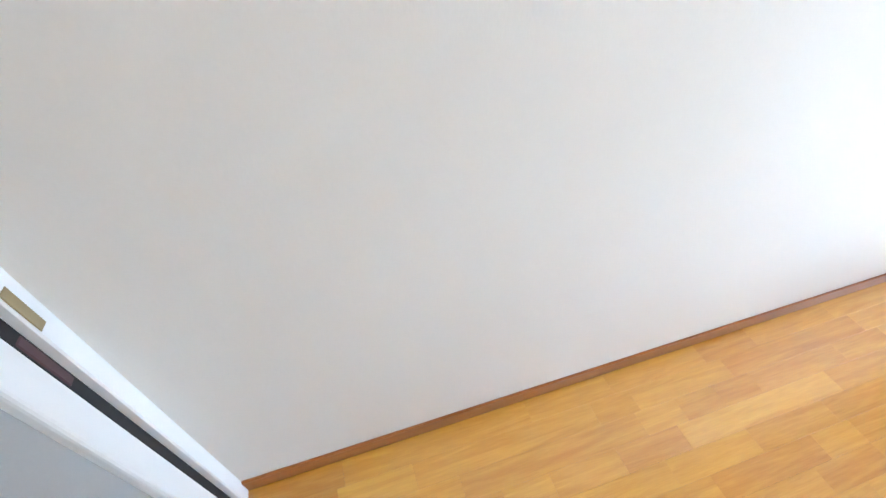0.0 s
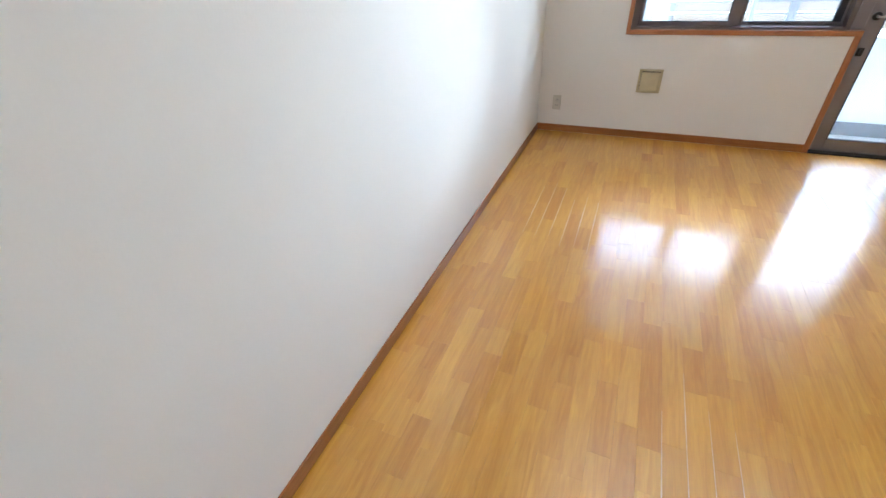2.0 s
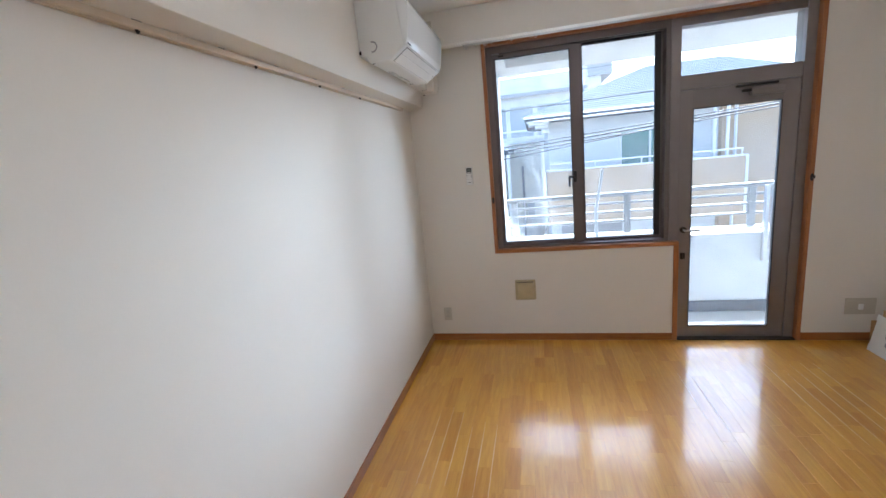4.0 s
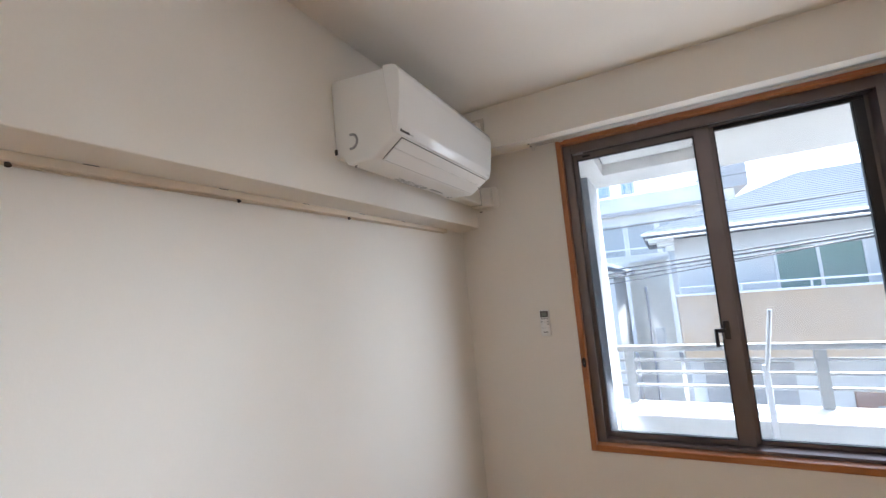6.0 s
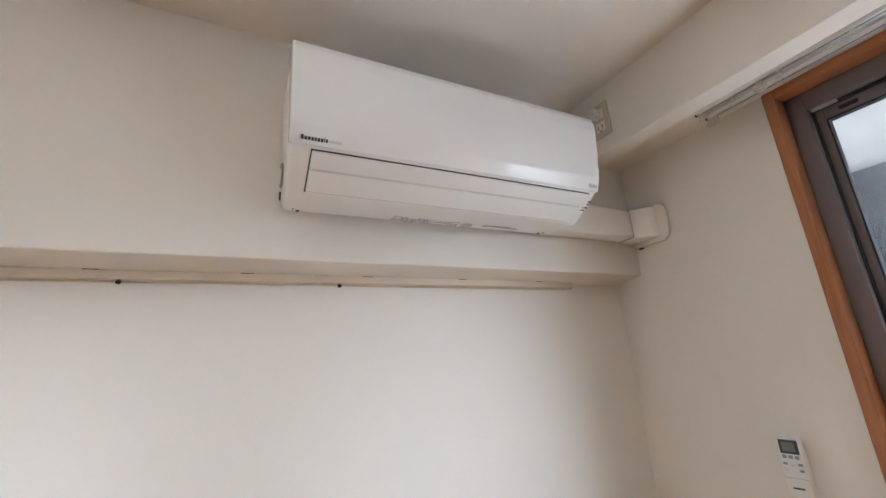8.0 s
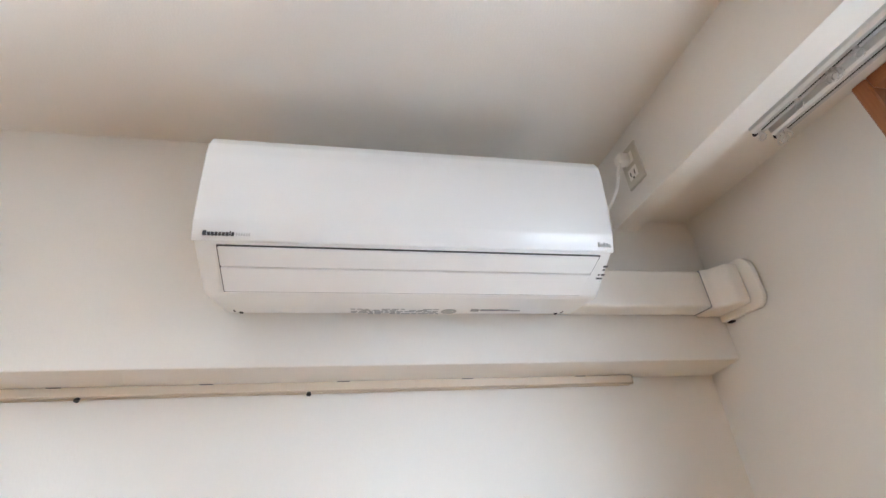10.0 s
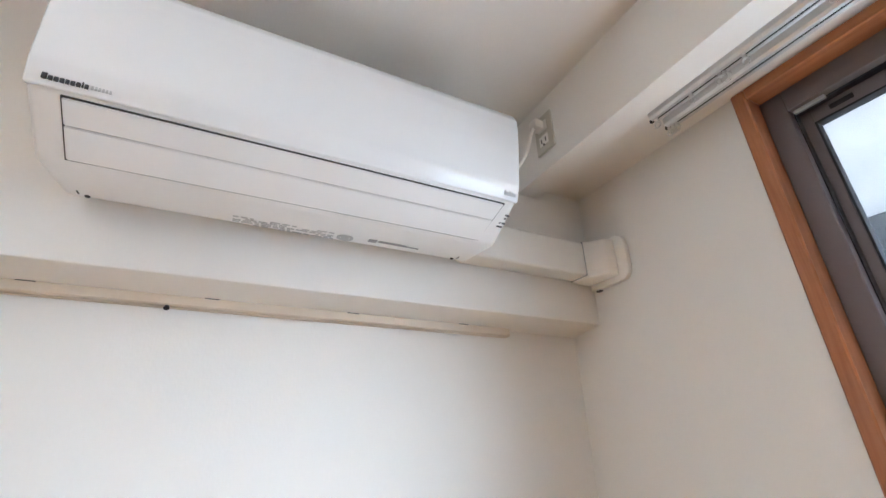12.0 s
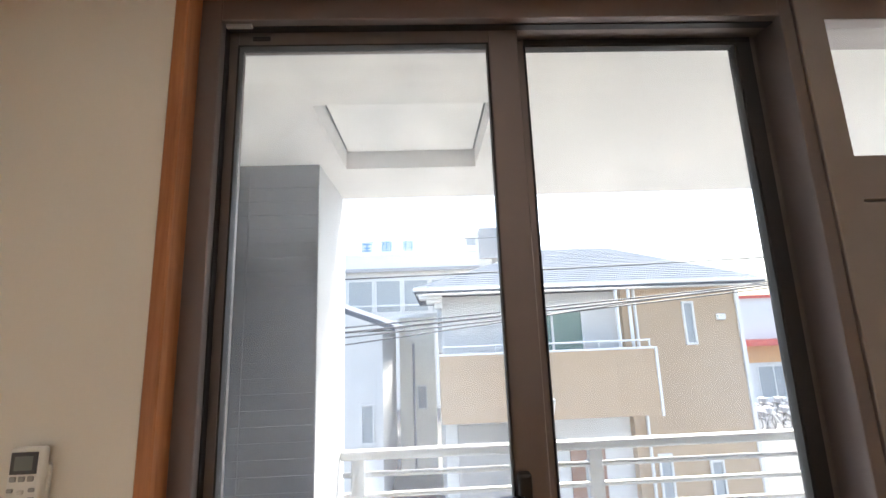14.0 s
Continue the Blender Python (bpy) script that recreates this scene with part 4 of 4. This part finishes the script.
d = part("door", B(((4.6, 10.48, GZ), (5.5, 10.545, -1.5)), bevel=0.01), material("brown_door", (0.22, 0.10, 0.06), 0.5), h1, "brown front door")
part("door_pane", B(((4.95, 10.47, -3.2), (5.15, 10.479, -1.8))), M_WINGLASS, d)
part("vent_hood", B(((8.75, 10.2, 1.55), (9.0, 10.297, 1.72)), bevel=0.03), M_FRAME_W, h1)

h2 = thing("house", (-2.2, 13, GZ), "white house with a grey pitched roof beside the alley", "house")
part("wall", B(((-5.0, 12.0, GZ), (-0.30, 17.0, 1.55))), M_STUCCO_W, h2)
bm = extrude_profile(bmesh.new(), [(-5.3, 1.35), (-5.3, 1.50), (-2.6, 2.75), (0.12, 1.70), (0.12, 1.55), (-2.6, 2.58)], "y", 11.6, 17.4)
part("roof", bm, M_ROOF, h2, "grey pitched roof")
house_window(h2, -0.95, -0.55, -1.6, -0.5, 12.0)
h3 = thing("house", (0.6, 17, GZ), "narrow cream house at the end of the alley", "house")
part("wall", B(((-0.1, 16.2, GZ), (1.30, 22, 2.0))), M_CREAM, h3)
part("roof", B(((-0.2, 16.0, 2.0), (1.4, 22.2, 2.15))), M_FRAME_W, h3)
house_window(h3, 0.55, 0.95, -1.5, -0.6, 16.2)
part("downpipe", T((0.45, 16.1, GZ), (0.45, 16.1, 1.0), 0.05, 8), M_GREY_INK, h3)

b1 = thing("apartment_building", (-4, 31, GZ), "long white low building with blue signs on its roof edge", "building")
part("wall", B(((-16, 28, GZ), (4.4, 40, 5.6))), M_STUCCO_W, b1)
part("parapet", B(((-16.2, 27.8, 5.6), (4.6, 28.2, 6.6))), M_FRAME_W, b1)
part("cornice", B(((-16.3, 27.6, 5.35), (4.7, 27.79, 5.6))), M_GREY_INK, b1)
for k in range(8):
    house_window(b1, -12.0 + k * 1.9, -10.3 + k * 1.9, 2.6, 4.8, 28.0)
part("gallery_rail", B(((-16, 27.3, 3.0), (4.4, 27.4, 3.1)), ((-16, 27.3, 2.2), (4.4, 27.4, 2.3))), M_FRAME_W, b1)
for k, ch in enumerate(("", "歯", "科")):
    x = (-3.07, -1.72, -0.22)[k]
    s = part("sign", B(((x - 0.42, 27.9, 6.72), (x + 0.42, 28.0, 7.52)), bevel=0.01), M_FRAME_W, b1, "white sign square with a blue character")
    part("sign_post", B(((x - 0.04, 27.95, 6.6), (x + 0.04, 27.99, 6.72))), M_FRAME_W, b1)
    if ch:
        cu = bpy.data.curves.new("character", "FONT")
        cu.body, cu.size, cu.extrude, cu.align_x, cu.align_y = ch, 0.75, 0.01, "CENTER", "CENTER"
        cu.materials.append(M_BLUE)
        t = new("character", cu)
        t.parent = s
        t.matrix_local = Matrix.Translation(Vector((x, 27.885, 7.12)) - ORG[s.name]) @ pose(0, 0, 0, 90)
    else:
        part("character", B(((x - 0.3, 27.87, 7.3), (x + 0.3, 27.895, 7.38)), ((x - 0.25, 27.87, 7.05), (x + 0.25, 27.895, 7.13)), ((x - 0.3, 27.87, 6.85), (x + 0.3, 27.895, 6.92)), ((x - 0.04, 27.87, 6.85), (x + 0.04, 27.895, 7.38))), M_BLUE, b1)
b2 = thing("apartment_building", (5.2, 33, GZ), "grey rooftop block of a building behind the houses", "building")
part("wall", B(((3.9, 30, GZ), (5.9, 36, 8.4))), M_STUCCO_W, b2)
part("louvre_block", B(((5.0, 29.6, 6.4), (6.6, 35, 8.7))), M_GREY_INK, b2)
for k in range(3):
    house_window(b2, 4.0, 4.8, 5.4 + k * 1.0, 6.1 + k * 1.0, 30.0)

shop = thing("shop", (25, 28, GZ), "small shop with a red canopy and an orange front", "shop")
part("wall", B(((20.2, 25, GZ), (30, 33, 2.6))), M_STUCCO_W, shop)
part("canopy", B(((19.9, 24.0, -0.25), (30, 24.99, 0.1))), M_RED, shop, "red canopy")
part("fascia", B(((20.2, 24.9, -1.3), (30, 24.985, -0.26))), M_ORANGE, shop, "orange shop front band")
part("roof", B(((19.9, 24.8, 2.6), (30.3, 33.2, 2.8))), M_RED, shop, "red roof edge")
house_window(shop, 21.0, 23.0, -3.4, -1.5, 25.0, None, True)
house_window(shop, 23.5, 25.5, 0.6, 2.0, 25.0, None, True)


def bicycle():
    b = thing("bicycle", (0, 0, 0), "grey parked bicycle in the street", "bicycle", "parked bicycles")
    for x in (-0.52, 0.52):
        bm = bmesh.new()
        for k in range(18):
            a, c = k * math.tau / 18, (k + 1) * math.tau / 18
            tube(bm, (x + 0.31 * math.cos(a), 0, 0.34 + 0.31 * math.sin(a)), (x + 0.31 * math.cos(c), 0, 0.34 + 0.31 * math.sin(c)), 0.025, 6)
        w = part("wheel", bm, M_CABLE, b)
        bm = bmesh.new()
        for k in range(6):
            a = k * math.pi / 6
            tube(bm, (x - 0.3 * math.cos(a), 0, 0.34 - 0.3 * math.sin(a)), (x + 0.3 * math.cos(a), 0, 0.34 + 0.3 * math.sin(a)), 0.006, 4)
        part("spokes", bm, M_METAL, w)
    bm = bmesh.new()
    for a, c in (((-0.52, 0.34), (-0.1, 0.34)), ((-0.1, 0.34), (-0.22, 0.85)), ((-0.1, 0.34), (0.38, 0.80)), ((-0.18, 0.70), (0.38, 0.80)), ((-0.52, 0.34), (-0.18, 0.70)), ((0.38, 0.95), (0.52, 0.34))):
        tube(bm, (a[0], 0, a[1]), (c[0], 0, c[1]), 0.018, 8)
    part("frame", bm, M_METAL, b)
    part("handlebar", T((0.36, -0.25, 0.98), (0.36, 0.25, 0.98), 0.014, 8), M_METAL, b)
    part("saddle", B(((-0.34, -0.08, 0.85), (-0.10, 0.08, 0.91)), bevel=0.03, seg=2), M_CABLE, b)
    part("basket", B(((0.50, -0.17, 0.72), (0.78, 0.17, 0.98)), bevel=0.02), M_GREY_INK, b)
    return b


bike = bicycle()
bike.location = (15.6, 19.0, GZ)
random.seed(9)
for k in range(1, 16):
    copy_thing(bike, pose(15.6 + 0.75 * (k % 8) + random.uniform(-0.1, 0.1), 19.0 + 2.2 * (k // 8), GZ, 0, 0, 80 + random.uniform(-12, 12)))


def wire(pts, r, label):
    w = thing("power_line", pts[0], label, "cable", "power lines")
    a, c = Vector(pts[0]), Vector(pts[1])
    sag = pts[2]
    line = [a.lerp(c, k / 14) - Vector((0, 0, sag * 4 * (k / 14) * (1 - k / 14))) for k in range(15)]
    cable("strand", line, r, M_CABLE, w)


for z0, z1, y, r in ((3.25, 3.32, 6.9, 0.006), (2.52, 2.68, 6.5, 0.014), (1.69, 2.21, 6.3, 0.013), (1.61, 2.18, 6.4, 0.018), (1.53, 2.13, 6.5, 0.013), (1.41, 2.25, 6.45, 0.012)):
    k = (z1 - z0) / 7.5
    wire(((-8, y, z0 - 7.7 * k + 0.12), (16, y, z1 + 8.7 * k + 0.12), 0.12), r, "black overhead power line between poles")

M_POLE = material("concrete_pole", (0.36, 0.35, 0.34), 0.85, var=0.1, scale=3)
for x in (-8.0, 16.0):
    p = thing("utility_pole", (x, 6.6, GZ), "grey concrete utility pole that carries the power lines", "pole", "utility poles")
    part("shaft", tube(bmesh.new(), (x, 6.72, GZ), (x, 6.72, 6.2), 0.16, 18, 0.10), M_POLE, p, smooth=True)
    part("cross_arm", B(((x - 0.04, 6.2, 3.2), (x + 0.04, 7.2, 3.28)), bevel=0.006), M_METAL, p, "steel cross arm")

# ---- tiles on the pillar face ----
PILLAR = bpy.data.objects["pillar"]
me_cache = {}


def tile_mesh(w, h):
    if (w, h) not in me_cache:
        bm = box(bmesh.new(), (0, 0, 0), (w, 0.012, h), 0.0006)
        me = bpy.data.meshes.new("tile")
        bm.to_mesh(me)
        bm.free()
        me.materials.append(M_TILE)
        me_cache[(w, h)] = me
    return me_cache[(w, h)]


z = BF + 0.002
while z < HZ - 0.06:
    x = 0.0
    while x < 0.62:
        a, c = max(x, 0.001), min(x + 0.314, 0.627)
        if c - a > 0.02:
            t = new("tile", tile_mesh(round(c - a - 0.0015, 4), 0.0632))
            t.parent = PILLAR
            t.location = (a, 1.0875 + random.uniform(0, 0.001), z)
        x += 0.314
    z += 0.065

# ---- parquet staves ----
W = 0.075
LENGTHS = (0.15, 0.225, 0.30, 0.375, 0.45, 0.60)


def stave_bm(bm, x, y, w, l, g=0.0001, c=0.0004):
    z0, z1, z2 = -0.004, -c * 0.6, 0.0
    lv = [(z0, g), (z1, g), (z2, g + c)]
    rings = [[bm.verts.new(p) for p in ((x + i, y + i, z), (x + w - i, y + i, z), (x + w - i, y + l - i, z), (x + i, y + l - i, z))] for z, i in lv]
    for a, b in zip(rings, rings[1:]):
        for k in range(4):
            bm.faces.new((a[k], a[(k + 1) % 4], b[(k + 1) % 4], b[k]))
    bm.faces.new(rings[2])


stave_cache = {}


def stave_mesh(w, l):
    if (w, l) not in stave_cache:
        bm = bmesh.new()
        stave_bm(bm, 0, 0, w, l)
        me = bpy.data.meshes.new("stave")
        bm.to_mesh(me)
        bm.free()
        me.materials.append(M_FLOOR)
        stave_cache[(w, l)] = me
    return stave_cache[(w, l)]


random.seed(21)
rest = bmesh.new()
count = 0
x = 0.009
while x < XR - 0.02:
    w = round(min(W, XR - 0.009 - x), 4)
    y = YE - random.choice(LENGTHS) * random.random()
    while y < -0.012:
        l = random.choice(LENGTHS)
        a, c = max(y, YE), min(y + l, -0.010)
        if c - a > 0.01:
            if x < 1.75 and -3.9 < a < -0.7 and count < 300:
                o = new("stave", stave_mesh(w, round(c - a, 4)))
                o.parent = FLOOR
                o.location = (x, a, 0)
                count += 1
            else:
                stave_bm(rest, x, a, w, c - a)
        y += l
    x += W
stave_bm(rest, DX0 + 0.002, -0.010, DX1 - DX0 - 0.004, 0.03)
part("staves", rest, M_FLOOR, FLOOR, "rest of the parquet staves")["kind"] = "stuff"

# ---- thin pale strips along some stave joints ----
random.seed(33)
worn = bmesh.new()
for k0, k1, ya, yb in ((4, 10, -1.75, -1.15), (33, 38, -1.25, -0.45), (25, 27, -1.1, -0.6), (14, 18, -3.3, -2.6)):
    for k in range(k0, k1):
        xc = 0.009 + k * W
        y0 = ya + random.uniform(-0.12, 0.12)
        y1 = yb + random.uniform(-0.15, 0.12)
        n = 7
        edge = []
        for i in range(n + 1):
            u = i / n
            h = (0.0006 + 0.0016 * math.sin(math.pi * u)) * random.uniform(0.6, 1.2)
            y = y0 + (y1 - y0) * u
            edge.append([worn.verts.new((xc - h, y, 0.0002)), worn.verts.new((xc, y, 0.0007)), worn.verts.new((xc + h, y, 0.0002))])
        for a, c in zip(edge, edge[1:]):
            for j in (0, 1):
                worn.faces.new((a[j], a[j + 1], c[j + 1], c[j]))
part("pale_edges", worn, material("pale_strip_wood", (0.80, 0.60, 0.33), 0.3, var=0.1, scale=40, coat=0.6), FLOOR, "pale strips along stave joints")["kind"] = "stuff"
